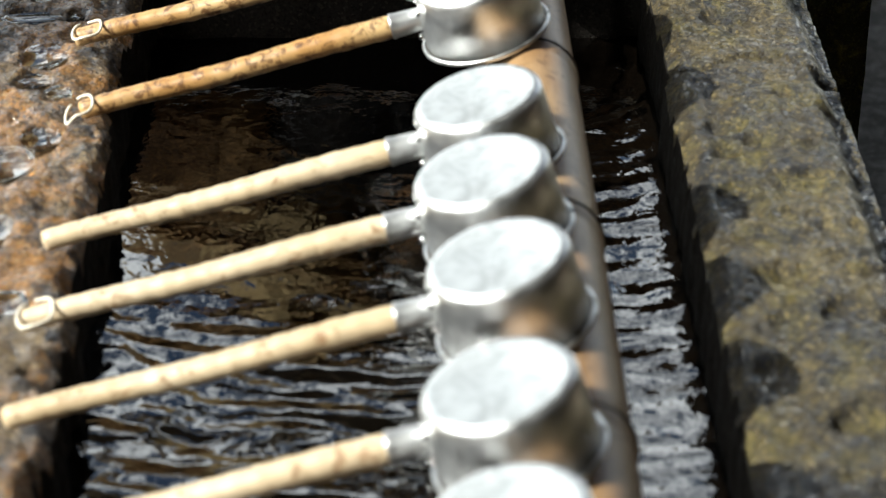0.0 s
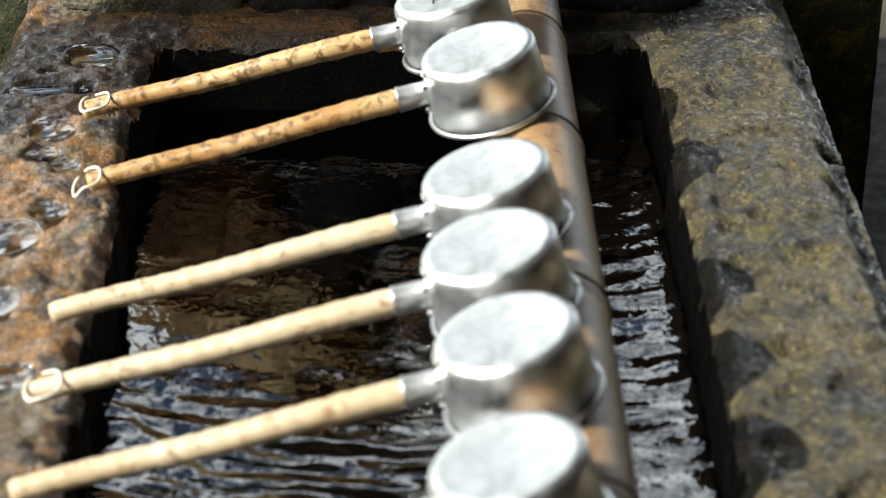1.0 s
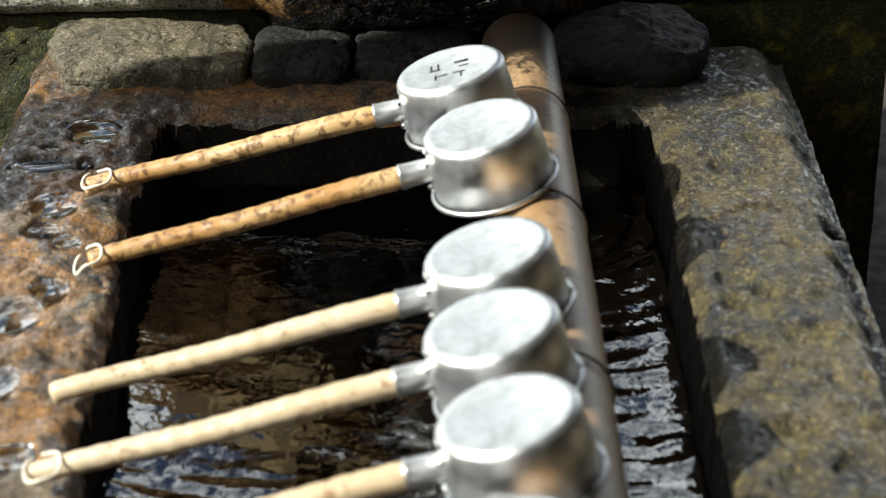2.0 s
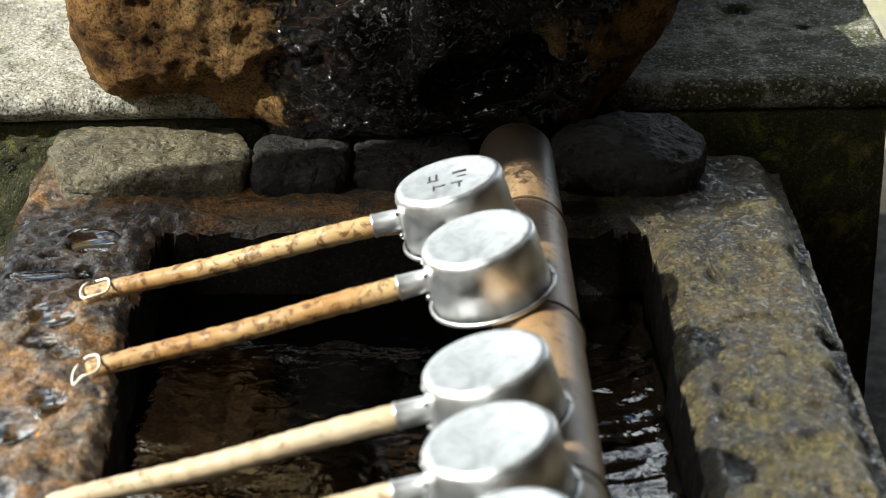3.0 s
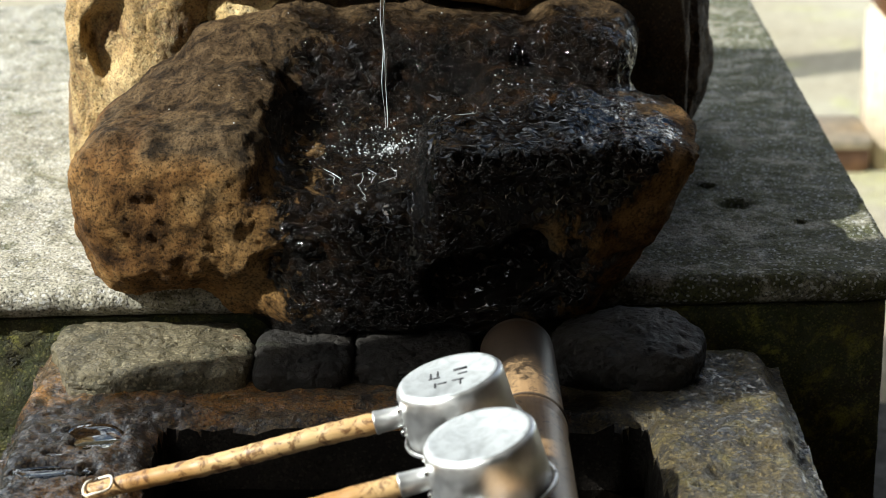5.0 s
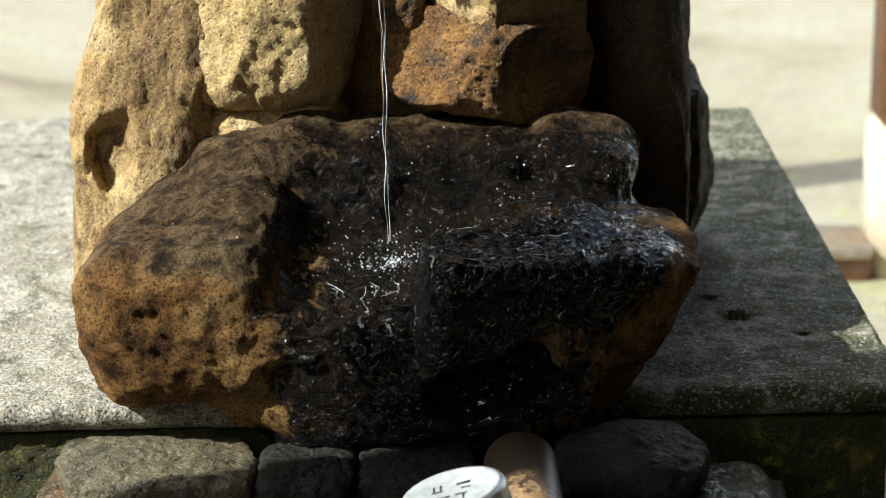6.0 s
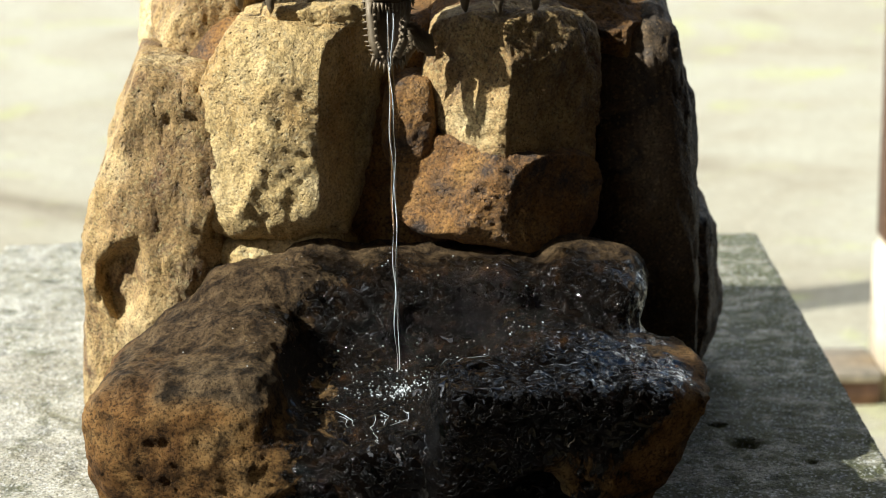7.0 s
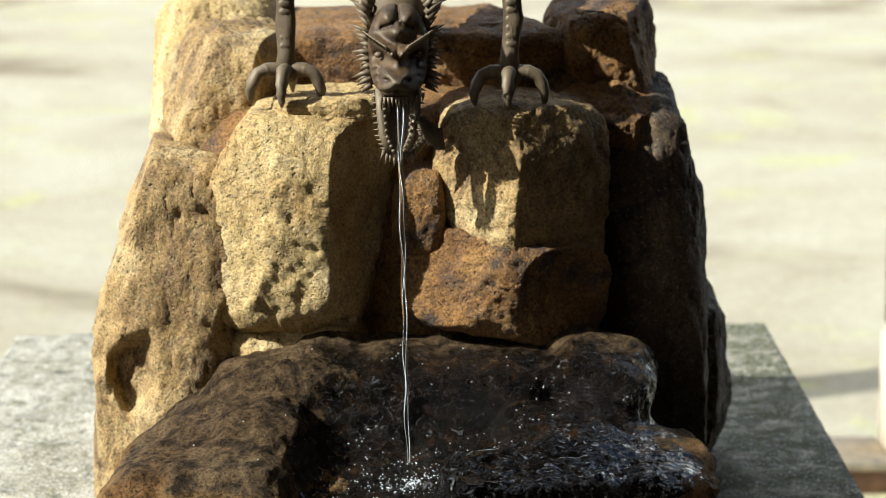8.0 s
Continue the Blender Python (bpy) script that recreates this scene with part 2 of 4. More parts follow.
def metal_material():
    m, nodes, links, bsdf = material("worn_aluminium")
    tc = nodes.new("ShaderNodeTexCoord")
    a = texture_noise(nodes, links, tc.outputs["Object"], 30, 6, 0.65, 0.4)
    b = texture_noise(nodes, links, tc.outputs["Object"], 260, 4, 0.7)
    links.new(ramp(nodes, links, a, [(0.3, (0.62, 0.63, 0.62)), (0.6, (0.86, 0.87, 0.87))]), bsdf.inputs["Base Color"])
    bsdf.inputs["Metallic"].default_value = 1.0
    links.new(ramp(nodes, links, a, [(0.35, grey(0.30)), (0.65, grey(0.50))]), bsdf.inputs["Roughness"])
    relief(nodes, links, bsdf, blend(nodes, links, 0.5, a, b), 0.12, 0.002)
    return m


def dull_metal_material():
    m, nodes, links, bsdf = material("dull_oxidised_aluminium_base")
    tc = nodes.new("ShaderNodeTexCoord")
    a = texture_noise(nodes, links, tc.outputs["Object"], 45, 6, 0.7, 0.6)
    links.new(ramp(nodes, links, a, [(0.3, (0.29, 0.31, 0.325)), (0.55, (0.50, 0.53, 0.55))]), bsdf.inputs["Base Color"])
    bsdf.inputs["Metallic"].default_value = 0.4
    links.new(ramp(nodes, links, a, [(0.3, grey(0.35)), (0.65, grey(0.6))]), bsdf.inputs["Roughness"])
    relief(nodes, links, bsdf, a, 0.2, 0.002)
    return m


M["metal"] = metal_material()
M["dull"] = dull_metal_material()


def plain(name, colour, rough, metallic=0.0, scale=60.0, spread=0.35, bump=0.2):
    m, nodes, links, bsdf = material(name)
    tc = nodes.new("ShaderNodeTexCoord")
    n = texture_noise(nodes, links, tc.outputs["Object"], scale, 6, 0.65)
    links.new(ramp(nodes, links, n, [(0.3, tuple(c * (1 - spread) for c in colour)), (0.7, tuple(min(1, c * (1 + spread)) for c in colour))]), bsdf.inputs["Base Color"])
    bsdf.inputs["Roughness"].default_value = rough
    bsdf.inputs["Metallic"].default_value = metallic
    relief(nodes, links, bsdf, n, bump, 0.004)
    return m


M["cord"] = plain("white_cord", (0.72, 0.66, 0.54), 0.8, scale=300)
M["ink"] = plain("black_ink", (0.03, 0.03, 0.035), 0.6)
M["timber"] = plain("brown_timber", (0.20, 0.10, 0.05), 0.7, scale=25)
M["paletimber"] = plain("pale_weathered_timber", (0.55, 0.46, 0.34), 0.8, scale=25)
M["rooftiles"] = plain("dark_roof_boards", (0.07, 0.05, 0.035), 0.85, scale=8)
M["hedge"] = plain("unseen_hedge_dark", (0.03, 0.045, 0.015), 0.8, scale=9, spread=0.6, bump=1.0)
M["drop"] = plain("solder_bead", (0.8, 0.8, 0.78), 0.2, metallic=1.0)


def bronze_material():
    m, nodes, links, bsdf = material("aged_bronze")
    tc = nodes.new("ShaderNodeTexCoord")
    geo = nodes.new("ShaderNodeNewGeometry")
    a = texture_noise(nodes, links, tc.outputs["Object"], 38, 7, 0.7, 0.4)
    b = texture_noise(nodes, links, tc.outputs["Object"], 300, 4, 0.7)
    col = ramp(nodes, links, a, [(0.3, (0.012, 0.008, 0.005)), (0.48, (0.048, 0.028, 0.013)), (0.6, (0.10, 0.060, 0.027)), (0.74, (0.075, 0.078, 0.050))])
    edge = ramp(nodes, links, geo.outputs["Pointiness"], [(0.5, grey(0)), (0.58, grey(1))])
    col = blend(nodes, links, edge, col, (0.15, 0.115, 0.072))
    links.new(col, bsdf.inputs["Base Color"])
    bsdf.inputs["Metallic"].default_value = 0.25
    bsdf.inputs["Roughness"].default_value = 0.58
    relief(nodes, links, bsdf, blend(nodes, links, 0.5, a, b), 0.3, 0.002)
    return m


M["bronze"] = bronze_material()


def water_material(name, tint, scale, strength, ior=1.33):
    m, nodes, links, bsdf = material(name)
    tc = nodes.new("ShaderNodeTexCoord")
    bsdf.inputs["Base Color"].default_value = (*tint, 1)
    bsdf.inputs["Roughness"].default_value = 0.02
    bsdf.inputs["IOR"].default_value = ior
    bsdf.inputs["Transmission Weight"].default_value = 1.0
    n = texture_noise(nodes, links, tc.outputs["Object"], scale, 3, 0.5, 0.3)
    relief(nodes, links, bsdf, n, strength, 0.01)
    return m


M["water"] = water_material("trough_water", (0.02, 0.012, 0.006), 45, 0.10, 1.9)
M["puddle"] = water_material("puddle_water", (0.50, 0.51, 0.46), 30, 0.02, 1.9)
M["stream"] = water_material("falling_water", (0.96, 0.97, 0.98), 60, 0.1)
# white body colour stands in for sky glints on running water
M["glint_white"] = plain("white_water_glint", (0.78, 0.82, 0.86), 0.12, scale=200, spread=0.2)
M["glint_white"].node_tree.nodes["Principled BSDF"].inputs["Transmission Weight"].default_value = 0.55


def ground_material():
    m, nodes, links, bsdf = material("dry_sandy_ground")
    tc = nodes.new("ShaderNodeTexCoord")
    co = tc.outputs["Object"]
    a = texture_noise(nodes, links, co, 0.9, 6, 0.6, 0.5)
    b = texture_noise(nodes, links, co, 2.6, 6, 0.65, 0.4)
    c = texture_noise(nodes, links, co, 30, 6, 0.7)
    col = ramp(nodes, links, a, [(0.3, (0.14, 0.105, 0.06)), (0.46, (0.32, 0.285, 0.205)), (0.65, (0.38, 0.355, 0.27))])
    col = blend(nodes, links, ramp(nodes, links, b, [(0.55, grey(0)), (0.68, grey(0.75))]), col, (0.38, 0.38, 0.16))
    col = blend(nodes, links, 0.5, col, ramp(nodes, links, c, [(0.3, grey(0.55)), (0.6, grey(1))]), "MULTIPLY")
    links.new(col, bsdf.inputs["Base Color"])
    bsdf.inputs["Roughness"].default_value = 0.95
    relief(nodes, links, bsdf, c, 0.6, 0.03)
    return m


M["ground"] = ground_material()


# ---- mesh helpers ----
def lattice(ix, iy, iz, seed):
    h = (ix * 374761393 + iy * 668265263 + iz * 2147483647 + seed * 1274126177) & 0xFFFFFFFF
    h = ((h ^ (h >> 13)) * 1274126177) & 0xFFFFFFFF
    return ((h ^ (h >> 16)) & 0xFFFF) / 32767.5 - 1.0


def value_noise(p, seed=0):
    i = np.floor(p).astype(np.int64)
    f = p - i
    f = f * f * (3 - 2 * f)
    out = 0
    for dx in (0, 1):
        for dy in (0, 1):
            for dz in (0, 1):
                w = (f[:, 0] if dx else 1 - f[:, 0]) * (f[:, 1] if dy else 1 - f[:, 1]) * (f[:, 2] if dz else 1 - f[:, 2])
                out = out + w * lattice(i[:, 0] + dx, i[:, 1] + dy, i[:, 2] + dz, seed)
    return out


def fbm(p, scale, octaves=4, seed=0, gain=0.5):
    out, amp, q = 0, 1.0, p * scale
    for o in range(octaves):
        out = out + amp * value_noise(q, seed + o * 13)
        q, amp = q * 2.03 + 5.7, amp * gain
    return out


def mesh_object(name, verts, faces, mat, parent=None, smooth=True):
    me = bpy.data.meshes.new(name)
    me.from_pydata([tuple(v) for v in verts], [], faces)
    me.validate()
    if smooth:
        me.polygons.foreach_set("use_smooth", [True] * len(me.polygons))
    me.materials.append(mat)
    ob = new(name, me)
    ob.parent = parent
    return ob


def part(name, bm, mat, parent, label="", smooth=True):
    """Links a bmesh as one mesh object under a thing or a part."""
    me = bpy.data.meshes.new(name)
    bmesh.ops.recalc_face_normals(bm, faces=bm.faces)
    bm.to_mesh(me)
    bm.free()
    if smooth:
        me.polygons.foreach_set("use_smooth", [True] * len(me.polygons))
    me.materials.append(mat)
    ob = new(name, me)
    ob.parent = parent
    return tagged(ob, label)


def grid_faces(nu, nv, close_u=False, close_v=False):
    out = []
    for a in range(nu if close_u else nu - 1):
        for b in range(nv if close_v else nv - 1):
            a2, b2 = (a + 1) % nu, (b + 1) % nv
            out.append((a * nv + b, a2 * nv + b, a2 * nv + b2, a * nv + b2))
    return out


def lathe(bm, profile, segments=48, m=Matrix()):
    """Turns a profile of (radius, z) about z; a radius of 0 closes it."""
    rings = []
    for r, z in profile:
        if r < 1e-6:
            rings.append([bm.verts.new(m @ Vector((0, 0, z)))])
        else:
            rings.append([bm.verts.new(m @ Vector((r * math.cos(2 * math.pi * k / segments), r * math.sin(2 * math.pi * k / segments), z))) for k in range(segments)])
    for a, b in zip(rings, rings[1:]):
        for k in range(segments):
            k2 = (k + 1) % segments
            quad = [a[k % len(a)], a[k2 % len(a)], b[k2 % len(b)], b[k % len(b)]]
            quad = list(dict.fromkeys(quad))
            if len(quad) > 2:
                bm.faces.new(quad)


def tube(bm, points, radii, segments=10, flat=1.0):
    """A round bar along points, closed at both ends."""
    pts = [Vector(p) for p in points]
    rings, up = [], Vector((0.13, 0.21, 0.97))
    for k, p in enumerate(pts):
        d = (pts[min(k + 1, len(pts) - 1)] - pts[max(k - 1, 0)]).normalized()
        side = d.cross(up)
        side = side.normalized() if side.length > 1e-4 else Vector((1, 0, 0))
        top = side.cross(d).normalized()
        rings.append([bm.verts.new(p + radii[k] * (side * math.cos(a) + flat * top * math.sin(a))) for a in (2 * math.pi * s / segments for s in range(segments))])
    for a, b in zip(rings, rings[1:]):
        for s in range(segments):
            bm.faces.new((a[s], a[(s + 1) % segments], b[(s + 1) % segments], b[s]))
    bm.faces.new(rings[0])
    bm.faces.new(rings[-1])


def ball(bm, centre, radii, rot=(0, 0, 0), seg=16):
    m = pose(*centre, *rot) @ Matrix.Diagonal((*radii, 1))
    bmesh.ops.create_uvsphere(bm, u_segments=seg, v_segments=max(6, seg * 2 // 3), radius=1, matrix=m)


def slab_box(bm, lo, hi, bevel=0.006):
    size = [h - l for l, h in zip(lo, hi)]
    mid = [(h + l) / 2 for l, h in zip(lo, hi)]
    r = bmesh.ops.create_cube(bm, size=1, matrix=Matrix.Translation(mid) @ Matrix.Diagonal((*size, 1)))
    edges = list({e for v in r["verts"] for e in v.link_edges})
    bmesh.ops.bevel(bm, geom=edges, offset=bevel, segments=2, affect="EDGES")


def cube_sphere(n):
    """Directions over a cube's six faces, welded, with the faces between them."""
    index, verts, faces = {}, [], []

    def vert(i, j, k):
        key = (i, j, k)
        if key not in index:
            index[key] = len(verts)
            verts.append([math.tan(math.pi / 4 * (2 * c / n - 1)) for c in key])
        return index[key]
    for axis in range(3):
        for side in (0, n):
            for a in range(n):
                for b in range(n):
                    quad = []
                    for da, db in ((0, 0), (1, 0), (1, 1), (0, 1)):
                        c = [0, 0, 0]
                        c[axis], c[(axis + 1) % 3], c[(axis + 2) % 3] = side, a + da, b + db
                        quad.append(vert(*c))
                    faces.append(tuple(quad if side else quad[::-1]))
    v = np.array(verts)
    return v / np.linalg.norm(v, axis=1)[:, None], faces


BALLS = {n: cube_sphere(n) for n in (30, 44, 64)}


def boulder(name, lo, hi, mat, seed, turn=(0, 0, 0), power=3.6, cuts=7, amp=0.05, n=64, fine=0.0026, planes=(), dents=(), label="", group="", category="boulder"):
    """A weathered stone that fills the box lo..hi, with flattened sides and a rough skin."""
    d, faces = BALLS[n]
    rng = np.random.RandomState(seed)
    lo, hi = np.array(lo), np.array(hi)
    half, mid = (hi - lo) / 2, (hi + lo) / 2
    p = d / (np.abs(d) ** power).sum(1)[:, None] ** (1 / power)
    for _ in range(cuts):
        nrm = rng.normal(size=3)
        nrm /= np.linalg.norm(nrm)
        over = np.maximum(0, p @ nrm - rng.uniform(0.86, 1.02))
        p = p - over[:, None] * nrm * 0.9
    for nrm, at in planes:
        nrm = np.array(nrm) / np.linalg.norm(nrm)
        over = np.maximum(0, p @ nrm - at)
        p = p - over[:, None] * nrm * 0.95
    p = p * half
    size = half.min()
    off = np.array([seed * 3.1, seed * 1.7, seed * 0.9])
    p = p + d * (size * 3.0 * amp * fbm(p + off, 0.55 / size, 3, seed))[:, None]
    p = p + d * (fine * fbm(p + off, 38, 4, seed + 5, 0.6))[:, None]
    crack = 1 - np.clip(np.abs(fbm(p + off, 9, 4, seed + 31, 0.6)) / 0.05, 0, 1)
    p = p - d * (0.005 * crack * np.clip(fbm(p + off, 5, 2, seed + 37) + 0.2, 0, 1))[:, None]
    chips = np.round(fbm(p + off, 16, 2, seed + 41) * 2.5) / 2.5
    p = p + d * (0.0022 * (1 - np.abs(fbm(p + off, 34, 4, seed + 43, 0.6))) + 0.0011 * chips)[:, None]
    pit = np.clip(fbm(p + off, 120, 2, seed + 9) - 0.35, 0, 1)
    p = p - d * (0.004 * pit)[:, None]
    for x, z, rx, rz, deep in dents:
        e = np.hypot((p[:, 0] - x + mid[0]) / rx, (p[:, 2] - z + mid[2]) / rz) + 0.25 * fbm(p + off, 30, 2, seed + 51)
        p[:, 1] += deep * (1 - step(e, 0.6, 1.1)) * (p[:, 1] < 0)
    ob = mesh_object(name, p, faces, mat)
    ob.matrix_world = pose(*mid, *turn)
    return tagged(ob, label, category, group)


def rounded_box(p, centre, half, r, turn=(0, 0, 0)):
    """Distance from the points p to a turned box with rounded edges."""
    m = np.array(Euler([radians(a) for a in turn]).to_matrix())
    q = np.abs((p - np.array(centre)) @ m) - (np.array(half) - r)
    return np.linalg.norm(np.maximum(q, 0), axis=1) + np.minimum(q.max(1), 0) - r


def soft_join(a, b, k):
    h = np.clip(0.5 + 0.5 * (b - a) / k, 0, 1)
    return b + (a - b) * h - k * h * (1 - h)


def sculpt(solid, lo, hi, cell):
    """A closed even skin over the form whose distance is solid(p), inside the box lo..hi; also its outward normals."""
    axes = [np.arange(l, h + cell, cell) for l, h in zip(lo, hi)]
    shape = tuple(len(a) for a in axes)
    pts = np.stack([g.ravel() for g in np.meshgrid(*axes, indexing="ij")], 1)
    f = solid(pts).reshape(shape)
    inside = f < 0
    count, total = np.zeros(shape), np.zeros((*shape, 3))
    quads = []
    flat = np.arange(f.size).reshape(shape)
    for ax in range(3):
        lowf, highf = np.delete(f, -1, ax), np.delete(f, 0, ax)
        idx = np.argwhere((lowf < 0) != (highf < 0))
        at = tuple(idx.T)
        share = lowf[at] / (lowf[at] - highf[at])
        place = idx.astype(float)
        place[:, ax] += share
        b, c = (ax + 1) % 3, (ax + 2) % 3
        corner = []
        for db, dc in ((0, 0), (-1, 0), (-1, -1), (0, -1)):
            k = idx.copy()
            k[:, b] += db
            k[:, c] += dc
            np.add.at(count, tuple(k.T), 1)
            np.add.at(total, tuple(k.T), place)
            corner.append(flat[tuple(k.T)])
        q = np.stack(corner, 1)
        q[~inside[at]] = q[~inside[at]][:, ::-1]
        quads.append(q)
    used = np.flatnonzero(count.ravel())
    index = np.full(f.size, -1)
    index[used] = np.arange(len(used))
    p = np.array(lo) + cell * total.reshape(-1, 3)[used] / count.ravel()[used][:, None]
    e = 0.002
    g = np.stack([solid(p + e * np.eye(3)[k]) - solid(p - e * np.eye(3)[k]) for k in range(3)], 1)
    g /= np.maximum(np.linalg.norm(g, axis=1), 1e-9)[:, None]
    p = p - g * solid(p)[:, None]
    return p, g, [tuple(r) for r in index[np.concatenate(quads)].tolist()]


# ---- setting ----
def build_ground():
    n = 60
    a = np.sinh(np.linspace(-5.2, 5.2, n)) * 8
    xs, ys = np.meshgrid(a, a + 3, indexing="ij")
    p = np.stack([xs.ravel(), ys.ravel(), 0 * xs.ravel()], 1)
    p[:, 2] = GROUND + 0.02 * fbm(p, 0.8, 3, 4)
    tagged(mesh_object("ground", p, grid_faces(n, n), M["ground"]), "dry pale sandy ground with sparse grass", "ground", kind="structure")


def build_pavilion():
    """The open water pavilion: two rear posts on pale bases, a ground sill between them, a plain roof above; front
    posts, roof and walls are unseen, added for shade.
    """
    # third post is unseen, placed so its shadow crosses rock front and pole end
    for x, y, w in ((-1.25, 3.12, 0.15), (0.945, 3.12, 0.15), (-1.22, -0.045, 0.18), (1.1, -0.045, 0.18)):
        root = tagged(new("wooden_post"), "brown square timber post on a pale stone base", "post", "pavilion posts")
        root.location = (x, y, GROUND)
        bm = bmesh.new()
        slab_box(bm, (0, 0, 0.33), (w, w, 2.45), 0.008)
        part("shaft", bm, M["timber"], root)
        bm = bmesh.new()
        slab_box(bm, (-0.006, -0.006, -0.03), (w + 0.006, w + 0.006, 0.328), 0.012)
        part("post_base", bm, M["paletimber"], root, "pale weathered post base")
    root = tagged(new("ground_sill"), "pale weathered timber sill between the posts", "sill")
    root.location = (0, 3.1, GROUND)
    bm = bmesh.new()
    slab_box(bm, (-1.08, 0.0, -0.02), (0.935, 0.16, 0.045), 0.01)
    part("beam", bm, M["timber"], root, "brown beam")
    bm = bmesh.new()
    slab_box(bm, (-1.08, -0.012, 0.046), (0.935, 0.172, 0.072), 0.005)
    part("cap_board", bm, M["paletimber"], root, "pale cap board")
    # unseen roof, its edges set by where sun and sky light should reach
    bm = bmesh.new()
    slab_box(bm, (-1.24, -3.2, 1.84), (1.9, 1.45, 1.90), 0.01)
    tagged(part("roof", bm, M["rooftiles"], None), "dark boarded roof, unseen, added to hold back sky light", "roof", kind="structure")
    # unseen plain board walls, added behind the visitor and on the right to cut fill
    for name, lo, hi in (("fill_block_front", (-5.0, -3.2, GROUND), (1.9, -3.12, 1.835)), ("fill_block_side", (1.82, -3.1, GROUND), (1.9, 1.65, 1.835))):
        bm = bmesh.new()
        slab_box(bm, lo, hi, 0.01)
        tagged(part(name, bm, M["rooftiles"], None), "plain dark board wall, unseen, added to cut fill light", "wall", kind="structure")


def build_hedge_block():
    """An unseen clipped hedge, added on the open side to cut low sky light."""
    n, m = 120, 40
    us, vs = np.linspace(-6.5, 1.6, n), np.linspace(0, 1, m)
    gu, gv = np.meshgrid(us, vs, indexing="ij")
    a = gv.ravel() * np.pi
    p = np.stack([-6.3 - 0.55 * np.cos(a), gu.ravel(), GROUND - 0.05 + 4.3 * np.clip(np.sin(a), 0, 1) ** 0.35], 1)
    p += 0.10 * np.stack([fbm(p, 2.3, 4, s) for s in (81, 82, 83)], 1)
    tagged(mesh_object("hedge", p, grid_faces(n, m), M["hedge"]), "tall dark hedge, unseen, added to block low sky light", "hedge", kind="structure")


build_hedge_block()


# hollows in the rim that hold water: x, y, half width, half depth
POOLS = [(-0.322, 0.36, 0.030, 0.030), (-0.347, 0.281, 0.036, 0.014), (-0.334, 0.203, 0.022, 0.026), (-0.338, 0.153, 0.018, 0.017),
         (-0.311, 0.134, 0.012, 0.012), (-0.352, 0.318, 0.012, 0.010), (-0.313, 0.052, 0.018, 0.022), (-0.338, 0.005, 0.026, 0.036),
         (-0.330, -0.095, 0.018, 0.030), (-0.306, -0.205, 0.025, 0.020)]
PITS = [(0.259, 0.284, 0.022, 0.028), (0.253, -0.175, 0.018, 0.02), (0.29, -0.22, 0.016, 0.017), (0.245, -0.245, 0.017, 0.02),
        (0.232, -0.30, 0.02, 0.025), (0.235, 0.075, 0.018, 0.03), (0.262, 0.04, 0.02, 0.016), (0.235, -0.06, 0.02, 0.03), (0.28, -0.36, 0.02, 0.02)]


def step(v, a, b):
    k = np.clip((v - a) / (b - a), 0, 1)
    return k * k * (3 - 2 * k)


